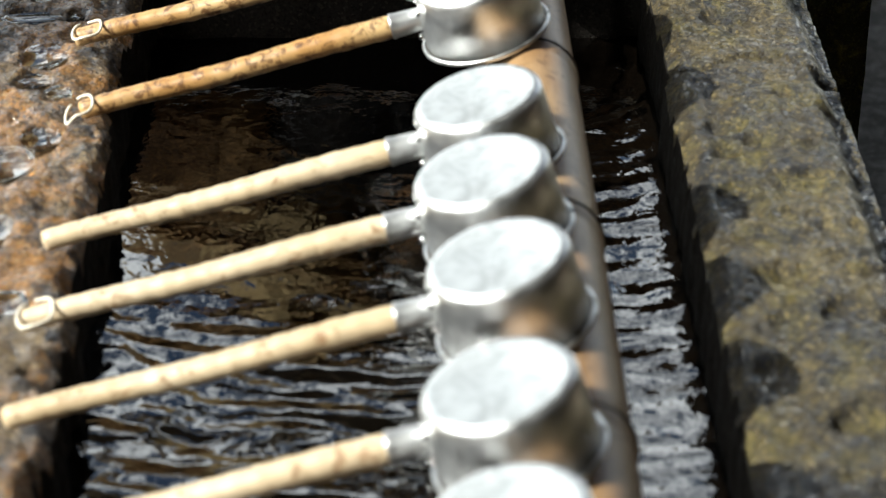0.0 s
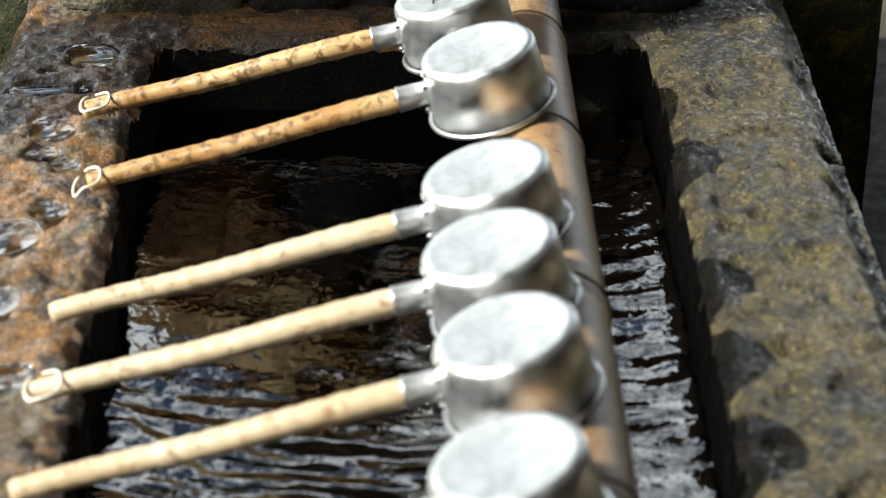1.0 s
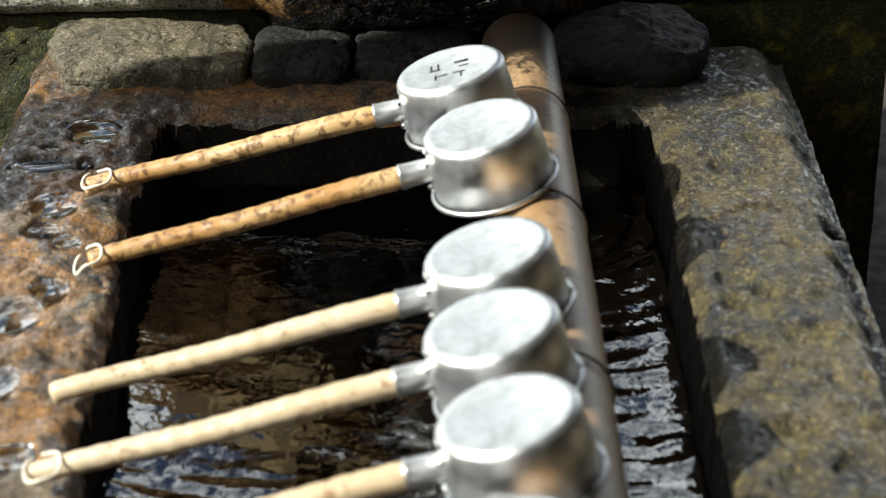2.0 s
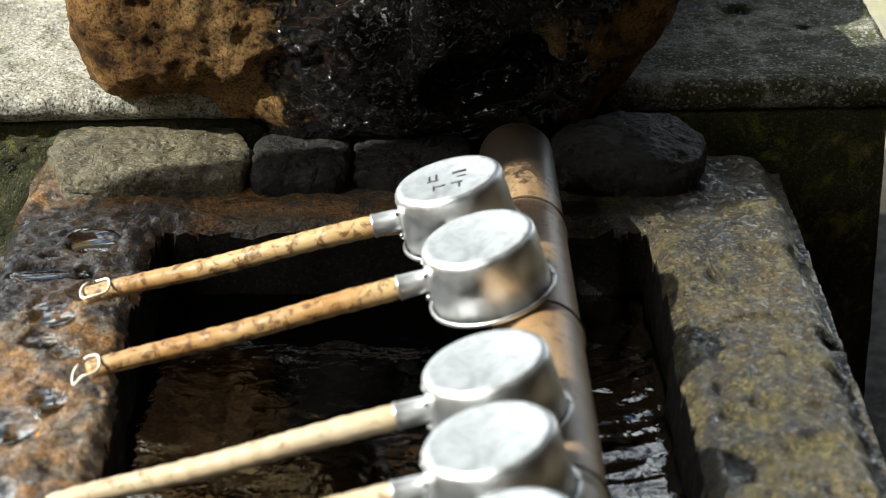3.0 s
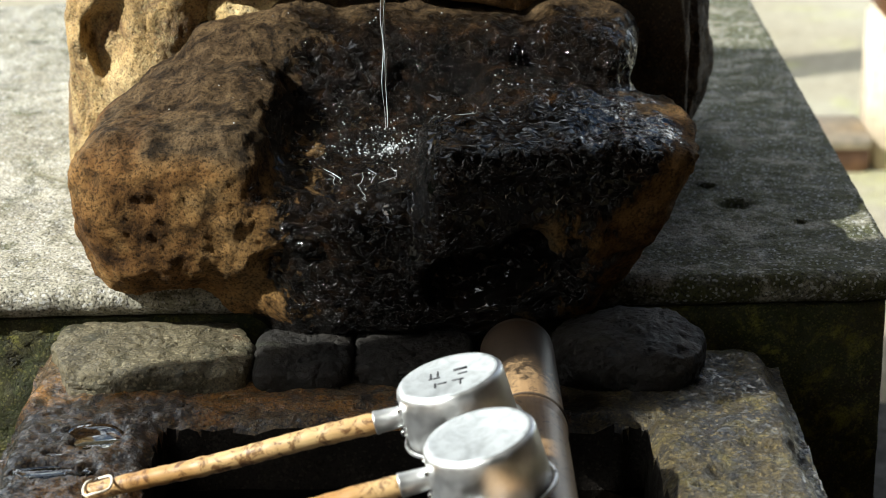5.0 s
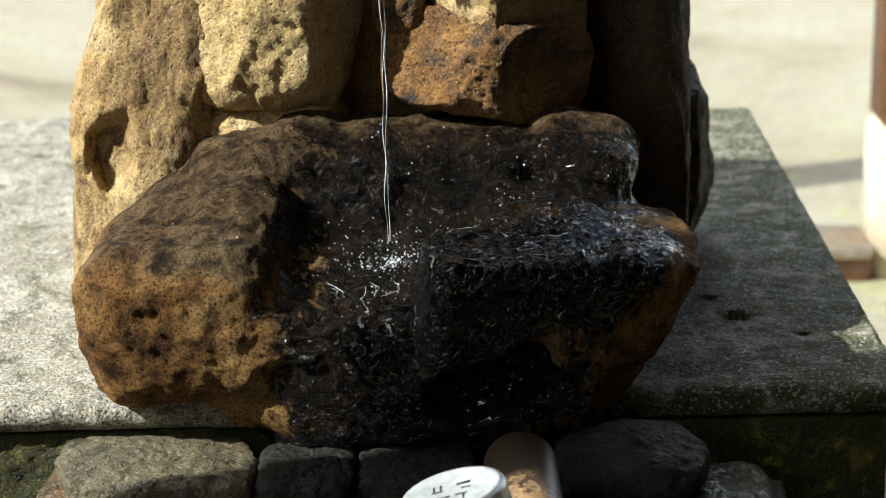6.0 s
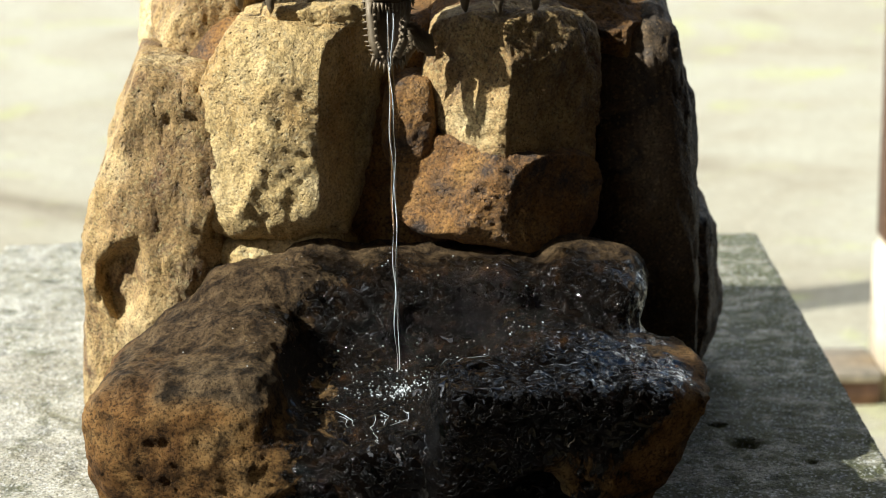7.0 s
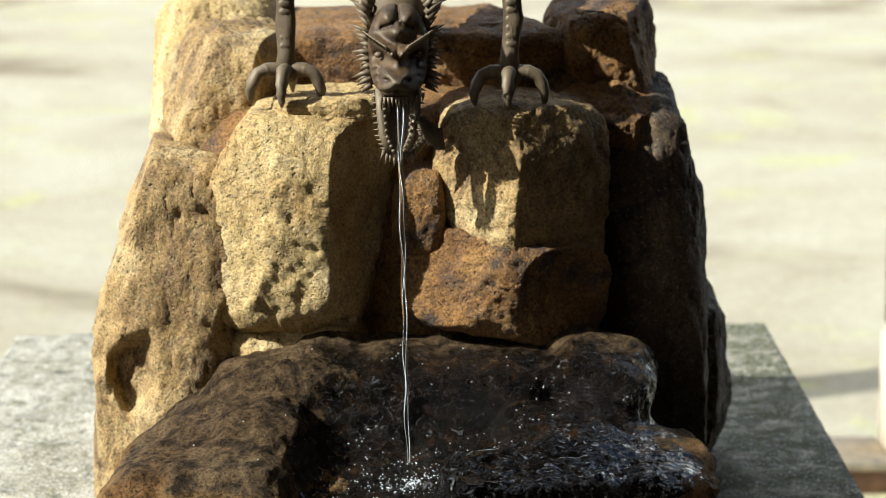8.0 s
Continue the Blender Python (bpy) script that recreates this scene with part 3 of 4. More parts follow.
def build_trough():
    """The hewn trough: rim, hollows, basin walls and floor in one carved block."""
    xs = np.concatenate([np.linspace(-0.405, -0.225, 62), np.linspace(-0.215, 0.165, 20), np.linspace(0.17, 0.345, 60)])
    ys = np.concatenate([np.linspace(-1.15, -0.56, 40), np.linspace(-0.555, 0.36, 260), np.linspace(0.363, 0.565, 66)])
    gx, gy = np.meshgrid(xs, ys, indexing="ij")
    p = np.stack([gx.ravel(), gy.ravel(), np.zeros(gx.size)], 1)
    x, y = p[:, 0], p[:, 1]
    wob = 0.005 * fbm(p, 14, 3, 2) + 0.002 * fbm(p, 60, 2, 3)
    left = -0.262 + 0.04 * np.clip(-y, 0, 1) + wob * 1.6
    into = np.minimum.reduce([x - left, 0.199 + wob * 0.6 - x, 0.392 + wob * 1.4 - y, y + 1.0])
    side = step(x, -0.1, 0.1)
    z = (0.0034 * (1 - side) + 0.002 * side) * fbm(p, 22, 4, 7, 0.6) + (0.0022 - 0.0006 * side) * fbm(p, 95, 3, 8, 0.6)
    z = z - 0.006 * np.clip(fbm(p, 48, 2, 17) - 0.25, 0, 1)
    out = np.minimum.reduce([x + 0.40 + wob, 0.334 + wob - x, y + 1.14])
    z = z - 0.02 * (1 - step(out, -0.004, 0.02)) ** 2
    z = z - 0.012 * (1 - step(-into, -0.002, 0.018)) ** 2
    for px, py, rx, ry in POOLS + PITS:
        wet = px < 0
        e = np.sqrt(((x - px) / rx) ** 2 + ((y - py) / ry) ** 2) + 0.35 * fbm(p, 45, 2, 21)
        z = z - (0.016 if wet else 0.006) * (1 - step(e, 0.55, 1.15))
    crack = np.abs(y - 0.175 + 0.02 * np.sin(x * 40) + wob * 2)
    z = z - 0.005 * side * (1 - step(crack, 0.001, 0.004))
    z = z - 0.33 * step(into, 0.0, 0.012)
    p[:, 2] = z
    nu, nv = len(xs), len(ys)
    faces = grid_faces(nu, nv)
    border = [a * nv for a in range(nu)] + [(nu - 1) * nv + b for b in range(1, nv)] + [a * nv + nv - 1 for a in range(nu - 2, -1, -1)] + [b for b in range(nv - 2, 0, -1)]
    base = len(p)
    low = p[border].copy()
    low[:, 2] = -0.30
    foot = p[border].copy()
    foot[:, 2] = GROUND - 0.03
    verts = np.concatenate([p, low, foot])
    k = len(border)
    for i in range(k):
        j = (i + 1) % k
        faces.append((border[i], base + i, base + j, border[j]))
        faces.append((base + i, base + k + i, base + k + j, base + j))
    root = tagged(new("stone_trough"), "hewn stone water trough, rust-stained and wet at the rim", "trough")
    sets = {"left_rim": [], "right_rim": [], "far_rim": [], "basin_lining": []}
    for f in faces:
        c = verts[list(f)].mean(0)
        # inner walls take the near-black stone, their shade painted in
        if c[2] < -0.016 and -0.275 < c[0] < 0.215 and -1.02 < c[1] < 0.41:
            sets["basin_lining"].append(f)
        elif c[0] > 0.12:
            sets["right_rim"].append(f)
        elif c[1] > 0.38:
            sets["far_rim"].append(f)
        else:
            sets["left_rim"].append(f)
    for name, some in sets.items():
        used = sorted({i for f in some for i in f})
        index = {v: i for i, v in enumerate(used)}
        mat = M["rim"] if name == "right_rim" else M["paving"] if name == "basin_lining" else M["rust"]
        ob = mesh_object(name, verts[used], [tuple(index[i] for i in f) for f in some], mat, root)
        if name != "left_rim":
            tagged(ob, {"right_rim": "olive-brown pitted rim stone", "far_rim": "dark rust-stained wet rim", "basin_lining": "wet basin walls, near-black with shade painted in"}[name])
    # still water in the hollows
    for px, py, rx, ry in POOLS:
        bm = bmesh.new()
        ring = []
        for s in range(20):
            a = 2 * math.pi * s / 20
            ring.append(bm.verts.new((rx * (1.02 + 0.12 * math.sin(3 * a + px * 90)) * math.cos(a), ry * (1.02 + 0.12 * math.sin(2 * a + py * 90)) * math.sin(a), 0)))
        crest = [bm.verts.new((v.co.x * 0.94, v.co.y * 0.94, 0.0022)) for v in ring]
        top = [bm.verts.new((v.co.x * 0.84, v.co.y * 0.84, 0.0008)) for v in ring]
        for s in range(20):
            bm.faces.new((ring[s], ring[(s + 1) % 20], crest[(s + 1) % 20], crest[s]))
            bm.faces.new((crest[s], crest[(s + 1) % 20], top[(s + 1) % 20], top[s]))
        bm.faces.new(top)
        low = [bm.verts.new((v.co.x * 0.8, v.co.y * 0.8, -0.006)) for v in ring]
        for s in range(20):
            bm.faces.new((low[s], low[(s + 1) % 20], ring[(s + 1) % 20], ring[s]))
        bm.faces.new(low[::-1])
        pud = part("puddle", bm, M["puddle"], None)
        pud.location = (px, py, -0.0035)
        pud.visible_shadow = False
        tagged(pud, "small puddle of clear water in a rim hollow", "puddle", "puddles on the trough rim")


def build_water():
    xs = np.linspace(-0.27, 0.205, 200)
    ys = np.linspace(-1.0, 0.398, 480)
    gx, gy = np.meshgrid(xs, ys, indexing="ij")
    p = np.stack([gx.ravel(), gy.ravel(), np.zeros(gx.size)], 1)
    q = p.copy()
    q[:, 0] *= 0.6
    calm = 1 - 0.88 * step(p[:, 1], -0.22, -0.02) * (1 - step(p[:, 0], 0.09, 0.12))
    r = np.hypot(p[:, 0] - 0.0, p[:, 1] - 0.42)
    h = 0.0046 * fbm(q, 18, 4, 31, 0.42) + 0.0005 * np.sin(r * 210 + 3 * fbm(p, 12, 2, 33))
    p[:, 2] = -0.072 + h * calm * (1 - 0.4 * step(p[:, 0], 0.08, 0.12))
    ob = mesh_object("water", p, grid_faces(200, 480), M["water"])
    ob.visible_shadow = False
    tagged(ob, "dark rippled water filling the trough", "water", kind="structure")


def build_pedestal():
    """A block faced with moss under a granite capstone with a rounded front edge."""
    root = tagged(new("stone_pedestal"), "granite pedestal with a mossy front and pale capstone", "pedestal")
    # front line runs slightly askew
    def front(x):
        return 0.612 + 0.045 * x
    # capstone: sections across x, profile from the back over the top, round the nose and under
    xs = np.linspace(-0.68, 0.482, 190)
    top_y = np.concatenate([np.linspace(0.0, 0.4, 100), np.linspace(0.41, 1.225, 90)])
    prof = [(1.225, -0.036)] + [(v, 0.0) for v in top_y[::-1]]
    r = 0.017
    prof += [(r - r * math.sin(a) - r * 1.0, -r + r * math.cos(a)) for a in np.linspace(0.15, math.pi * 0.95, 14)]
    prof += [(0.02, -0.036), (0.3, -0.036)]
    pr = np.array(prof)
    nv = len(pr)
    verts = []
    for xx in xs:
        v = np.stack([np.full(nv, xx), front(xx) + r + pr[:, 0], 0.054 + pr[:, 1]], 1)
        verts.append(v)
    p = np.concatenate(verts)
    on_top = p[:, 2] > 0.05
    p[:, 2] += np.where(on_top, 0.0013 * fbm(p, 30, 4, 41, 0.6) + 0.0009 * fbm(p, 160, 2, 42), 0.0)
    p[:, 1] += np.where(~on_top, 0.0025 * fbm(p, 40, 3, 43), 0.0) * (p[:, 1] < 1.0)
    for hx, hy, hr in ((0.335, 0.866, 0.020), (0.31, 0.93, 0.009), (0.40, 0.80, 0.007)):
        e = np.hypot(p[:, 0] - hx, p[:, 1] - hy) / hr
        p[:, 2] -= np.where(on_top, 0.012 * (1 - step(e, 0.4, 1.1)), 0)
    faces = grid_faces(len(xs), nv, close_v=True)
    faces += [tuple(range(nv)), tuple(range((len(xs) - 1) * nv, len(xs) * nv))[::-1]]
    cap = mesh_object("capstone", p, faces, M["slab"], root)
    # block
    xs = np.linspace(-0.665, 0.468, 150)
    zs = np.linspace(GROUND - 0.03, 0.0175, 110)
    gx, gz = np.meshgrid(xs, zs, indexing="ij")
    p = np.stack([gx.ravel(), front(gx.ravel()) + 0.012, gz.ravel()], 1)
    p[:, 1] += 0.004 * fbm(p, 25, 4, 51, 0.6) + 0.002 * fbm(p, 120, 2, 52)
    faces = grid_faces(150, 110)
    base = len(p)
    nb = 110
    back = p.copy()
    back[:, 1] = 1.80
    verts = np.concatenate([p, back[[0, nb - 1, 149 * nb, 149 * nb + nb - 1]]])
    b0, b1, b2, b3 = range(base, base + 4)
    faces.append((b0, b2, b3, b1))
    faces.append(tuple([b1] + [a * nb + nb - 1 for a in range(150)] + [b3]))
    faces.append(tuple([b0] + list(range(0, nb)) + [b1]))
    faces.append(tuple([b2] + list(range(149 * nb, 150 * nb)) + [b3]))
    mesh_object("block", verts, faces, M["moss"], root)


def build_edging():
    """The low stones that stand on the far rim, against the pedestal."""
    boulder("edging_stone", (-0.385, 0.462, -0.03), (-0.184, 0.600, 0.021), M["edging"], 3, power=7, cuts=2, amp=0.02, fine=0.0018, label="grey-brown flat edging stone with a rounded end", group="edging stones on the trough", category="stone")
    boulder("edging_stone", (-0.181, 0.462, -0.03), (-0.086, 0.60, 0.020), M["wetstone"], 4, power=6, cuts=2, amp=0.025, fine=0.002, label="wet mossy edging stone, darkened further for shade", group="edging stones on the trough", category="stone")
    boulder("edging_stone", (-0.084, 0.465, -0.03), (0.034, 0.60, 0.018), M["wetstone"], 5, power=6, cuts=2, amp=0.025, fine=0.002, label="wet mossy edging stone, darkened further for shade", group="edging stones on the trough", category="stone")
    boulder("edging_stone", (0.112, 0.45, -0.03), (0.262, 0.60, 0.045), M["wetstone"], 6, power=2.8, cuts=5, amp=0.04, label="rounded stone on the trough's far corner, darkened for shade", group="edging stones on the trough", category="stone")


def build_pavement():
    # added floor: its near-black colour stands in for shade and cuts bounce light
    bm = bmesh.new()
    slab_box(bm, (-2.1, -3.0, GROUND - 0.05), (1.8, 1.75, GROUND + 0.045), 0.01)
    tagged(part("pavement", bm, M["paving"], None), "near-black stone paving added under the pavilion in place of deep shade", "pavement", kind="structure")


build_ground()
build_pavement()
build_pavilion()
build_trough()
build_water()
build_pedestal()
build_edging()


# ---- the basin rock ----
def basin_form(p):
    """Left lump, back ridge, hollow, right wing and the mass that hangs over the front."""
    k = 0.026
    f = rounded_box(p, (-0.254, 0.640, 0.150), (0.104, 0.104, 0.086), 0.052, (6, -8, -6))
    f = soft_join(f, rounded_box(p, (-0.228, 0.725, 0.150), (0.080, 0.080, 0.108), 0.05, (0, -6, 0)), k)
    f = soft_join(f, rounded_box(p, (-0.175, 0.785, 0.190), (0.085, 0.060, 0.108), 0.04, (6, -14, 4)), 0.014)
    f = soft_join(f, rounded_box(p, (-0.020, 0.795, 0.190), (0.130, 0.062, 0.110), 0.035, (10, 0, 0)), k)
    f = soft_join(f, rounded_box(p, (0.135, 0.785, 0.200), (0.064, 0.060, 0.110), 0.04, (8, 14, -6)), 0.008)
    f = soft_join(f, rounded_box(p, (-0.03, 0.675, 0.125), (0.20, 0.13, 0.075), 0.03, (14, 0, 0)), 0.02)
    wing = rounded_box(p, (0.118, 0.645, 0.158), (0.160, 0.100, 0.082), 0.022, (12, 4, 14))
    under = 0.88 * (p[:, 0] - 0.197) - 0.46 * (p[:, 2] - 0.075)
    wing = -soft_join(-wing, -under, 0.02)
    slope = 0.29 * (p[:, 0] - 0.160) + 0.957 * (p[:, 2] - 0.238)
    wing = -soft_join(-wing, -slope, 0.012)
    f = soft_join(f, wing, 0.012)
    hang = rounded_box(p, (-0.035, 0.612, 0.075), (0.150, 0.062, 0.072), 0.05, (-8, 0, 0))
    f = soft_join(f, hang, k)
    # the run cut from the pool to the front, and the dark hollow under the wing
    run = rounded_box(p, (-0.068, 0.560, 0.222), (0.046, 0.080, 0.050), 0.04, (28, 0, -10))
    f = -soft_join(-f, run, 0.03)
    cave = rounded_box(p, (0.050, 0.530, 0.092), (0.066, 0.050, 0.032), 0.026, (0, -18, 0))
    f = -soft_join(-f, cave, 0.014)
    pool = rounded_box(p, (-0.050, 0.655, 0.262), (0.105, 0.055, 0.060), 0.05, (8, 0, 0))
    return -soft_join(-f, pool, 0.03)


def build_basin_rock():
    """A broad rock lying on the pedestal, hollowed above, with a mass that hangs over the front."""
    p, d, faces = sculpt(basin_form, (-0.41, 0.50, -0.02), (0.30, 0.90, 0.35), 0.0036)
    off = np.array([2.3, 4.1, 0.7])
    p = p + d * (0.0065 * fbm(p + off, 12, 3, 61, 0.5))[:, None]
    ridge = 1 - np.abs(fbm(p + off, 24, 4, 63, 0.55))
    p = p + d * (0.0036 * (ridge - 0.6))[:, None]
    chips = np.round(fbm(p + off, 15, 2, 71) * 2.2) / 2.2
    p = p + d * (0.0022 * chips)[:, None]
    crack = 1 - np.clip(np.abs(fbm(p + off, 10, 4, 67, 0.6)) / 0.06, 0, 1)
    p = p - d * (0.006 * crack * np.clip(fbm(p + off, 6, 2, 68) + 0.3, 0, 1))[:, None]
    p = p + d * (0.0019 * fbm(p + off, 62, 3, 65, 0.6))[:, None]
    p[:, 2] = np.where((p[:, 1] > 0.645) & (p[:, 2] < 0.057), 0.057, p[:, 2])
    origin = np.array([-0.047, 0.66, 0.0])
    ob = mesh_object("basin_rock", p - origin, faces, M["rock"])
    ob.location = origin
    return tagged(ob, "broad hollowed rock, wet black in the middle, rusty brown ends", "rock")


def build_rivulets(rock):
    """Strands of running water that cling to the rock from the pool down to the lip, white in place of glints."""
    tree = BVHTree.FromPolygons([rock.matrix_basis @ v.co for v in rock.data.vertices], [tuple(f.vertices) for f in rock.data.polygons])
    rng = random.Random(8)
    bm = bmesh.new()
    for k in range(11):
        x, y = rng.gauss(-0.075, 0.045), rng.uniform(0.545, 0.61)
        pts, rad = [], []
        for s in range(rng.randint(5, 11)):
            hit = tree.ray_cast(Vector((x, y, 0.6)), Vector((0, 0, -1)))
            if hit[0] is None or (pts and abs(hit[0].z - pts[-1].z) > 0.012):
                break
            pts.append(hit[0] + Vector((0, 0, 0.0008)))
            rad.append(rng.uniform(0.0001, 0.00045))
            y -= rng.uniform(0.002, 0.006)
            x += rng.uniform(-0.006, 0.006) - 0.08 * (x + 0.06)
        if len(pts) > 4:
            rad[0] = rad[-1] = 0.0001
            tube(bm, pts, rad, 7, 0.6)
    for k in range(420):
        a, r = rng.uniform(0, 2 * math.pi), abs(rng.gauss(0, 0.065 if k < 350 else 0.012))
        x, y = -0.05 + r * math.cos(a) * 1.3, 0.64 + r * math.sin(a)
        hit = tree.ray_cast(Vector((x, y, 0.6)), Vector((0, 0, -1)))
        if hit[0] is not None:
            e = rng.uniform(0.0003, 0.0010)
            ball(bm, hit[0] + Vector((0, 0, e * 0.5)), (e, e, e * 0.8), seg=8)
    for k in range(9):
        e = rng.uniform(0.0008, 0.0018)
        ball(bm, (rng.choice((-0.02, 0.015)) + rng.gauss(0, 0.004), 0.520 + rng.gauss(0, 0.004), rng.uniform(-0.05, 0.02)), (e, e, e * 2.2), seg=8)
    ob = part("running_water", bm, M["glint_white"], None)
    ob.visible_shadow = False
    tagged(ob, "running water strands and drops over the rock, whitened as glints", "water", kind="stuff")


build_rivulets(build_basin_rock())

# ---- the piled stones ----
PILE = "stones piled behind the basin rock"
B = boulder
B("boulder", (-0.275, 0.770, 0.310), (-0.062, 1.00, 0.548), M["sandstone"], 11, (2, 0, -4), 4.4, 2, 0.03, planes=(((0.80, -0.55, 0.0), 0.86), ((-0.84, 0.0, 0.55), 0.92), ((-0.35, -0.93, 0.1), 0.98), ((0.2, -0.72, -0.7), 1.16)), label="large golden block-shaped boulder in sun", group=PILE)
B("boulder", (-0.026, 0.770, 0.366), (0.160, 1.00, 0.548), M["tanstone"], 12, (0, 3, 0), 5.0, 2, 0.025, planes=(((0.58, -0.82, 0), 0.78), ((-0.5, -0.86, 0.1), 0.90)), label="golden-brown boulder with a dark shaded side", group=PILE)
B("boulder", (-0.058, 0.762, 0.300), (0.162, 0.98, 0.415), M["brownstone"], 13, (0, 9, 0), 4.2, 2, 0.025, planes=(((0.6, -0.8, 0), 0.86), ((-0.45, -0.89, 0.1), 0.95)), label="low brown wedge-shaped boulder", group=PILE)
B("boulder", (-0.068, 0.80, 0.385), (-0.014, 0.90, 0.482), M["brownstone"], 14, (0, 0, 0), 4.0, 4, 0.04, n=30, label="small brown stone wedged between boulders", group=PILE)
B("boulder", (-0.408, 0.775, 0.040), (-0.240, 1.05, 0.498), M["tanstone"], 15, (0, 4, 6), 3.8, 5, 0.04, planes=(((-0.78, 0, 0.55), 0.86), ((-0.5, -0.85, 0.15), 0.98)), dents=((-0.365, 0.262, 0.026, 0.048, 0.030), (-0.31, 0.40, 0.05, 0.05, 0.006)), label="tall upright sandstone boulder with a dark hollow", group=PILE)
B("boulder", (0.130, 0.885, 0.045), (0.288, 1.24, 0.548), M["shadestone"], 16, (0, -3, 0), 3.8, 5, 0.045, planes=(((0.80, 0, 0.6), 1.08),), label="tall boulder with its shade put into a dark stone colour", group=PILE)
B("boulder", (0.205, 0.96, 0.045), (0.324, 1.30, 0.298), M["shadestone"], 17, (0, -3, 0), 3.2, 5, 0.05, label="rounded boulder standing on the capstone, darkened for shade", group=PILE)
B("boulder", (-0.342, 0.91, 0.395), (-0.180, 1.20, 0.626), M["tanstone"], 18, (0, 0, 5), 3.6, 4, 0.04, planes=(((0.75, -0.65, 0.1), 0.90), ((-0.7, 0, 0.7), 1.05)), label="rounded pale boulder at the top of the pile", group=PILE)
B("boulder", (-0.375, 1.05, 0.430), (-0.205, 1.33, 0.652), M["sandstone"], 28, (0, 0, 0), 3.6, 4, 0.04, planes=(((-0.7, 0, 0.7), 1.1),), label="pale boulder behind the top of the pile", group=PILE)
B("boulder", (-0.195, 0.80, 0.532), (-0.082, 0.94, 0.562), M["sandstone"], 19, (0, 0, 0), 6.0, 4, 0.04, n=30, label="flat pale ledge stone under a bronze claw", group=PILE)
B("boulder", (-0.252, 0.99, 0.490), (0.140, 1.32, 0.614), M["brownstone"], 20, (0, 0, 0), 9.0, 1, 0.012, label="long flat-topped stone across the top", group=PILE)
B("boulder", (0.105, 0.98, 0.515), (0.230, 1.24, 0.640), M["brownstone"], 21, (0, 0, 0), 3.6, 5, 0.05, label="brown knobbly boulder at the top of the pile", group=PILE)
B("boulder", (0.095, 0.90, 0.470), (0.238, 1.15, 0.558), M["brownstone"], 22, (0, 6, 0), 3.2, 6, 0.05, label="brown ledge boulder under the top stone", group=PILE)
B("boulder", (-0.300, 0.86, 0.045), (0.200, 1.32, 0.545), M["brownstone"], 23, (0, 0, 0), 6.0, 3, 0.02, n=30, label="dark rubble core inside the pile", group=PILE)
B("boulder", (-0.268, 0.785, 0.240), (-0.100, 0.92, 0.325), M["sandstone"], 24, (0, -4, 0), 3.0, 5, 0.05, n=44, label="yellow chock stone under the large boulder", group=PILE)
B("boulder", (-0.330, 1.10, 0.045), (-0.18, 1.36, 0.48), M["sandstone"], 26, (0, 0, 0), 3.2, 6, 0.05, n=30, label="upright boulder at the back of the pile", group=PILE)
B("boulder", (-0.02, 0.83, 0.52), (0.12, 0.99, 0.552), M["brownstone"], 27, (0, 0, 0), 4.0, 4, 0.03, n=30, label="flat brown stone under a bronze claw", group=PILE)


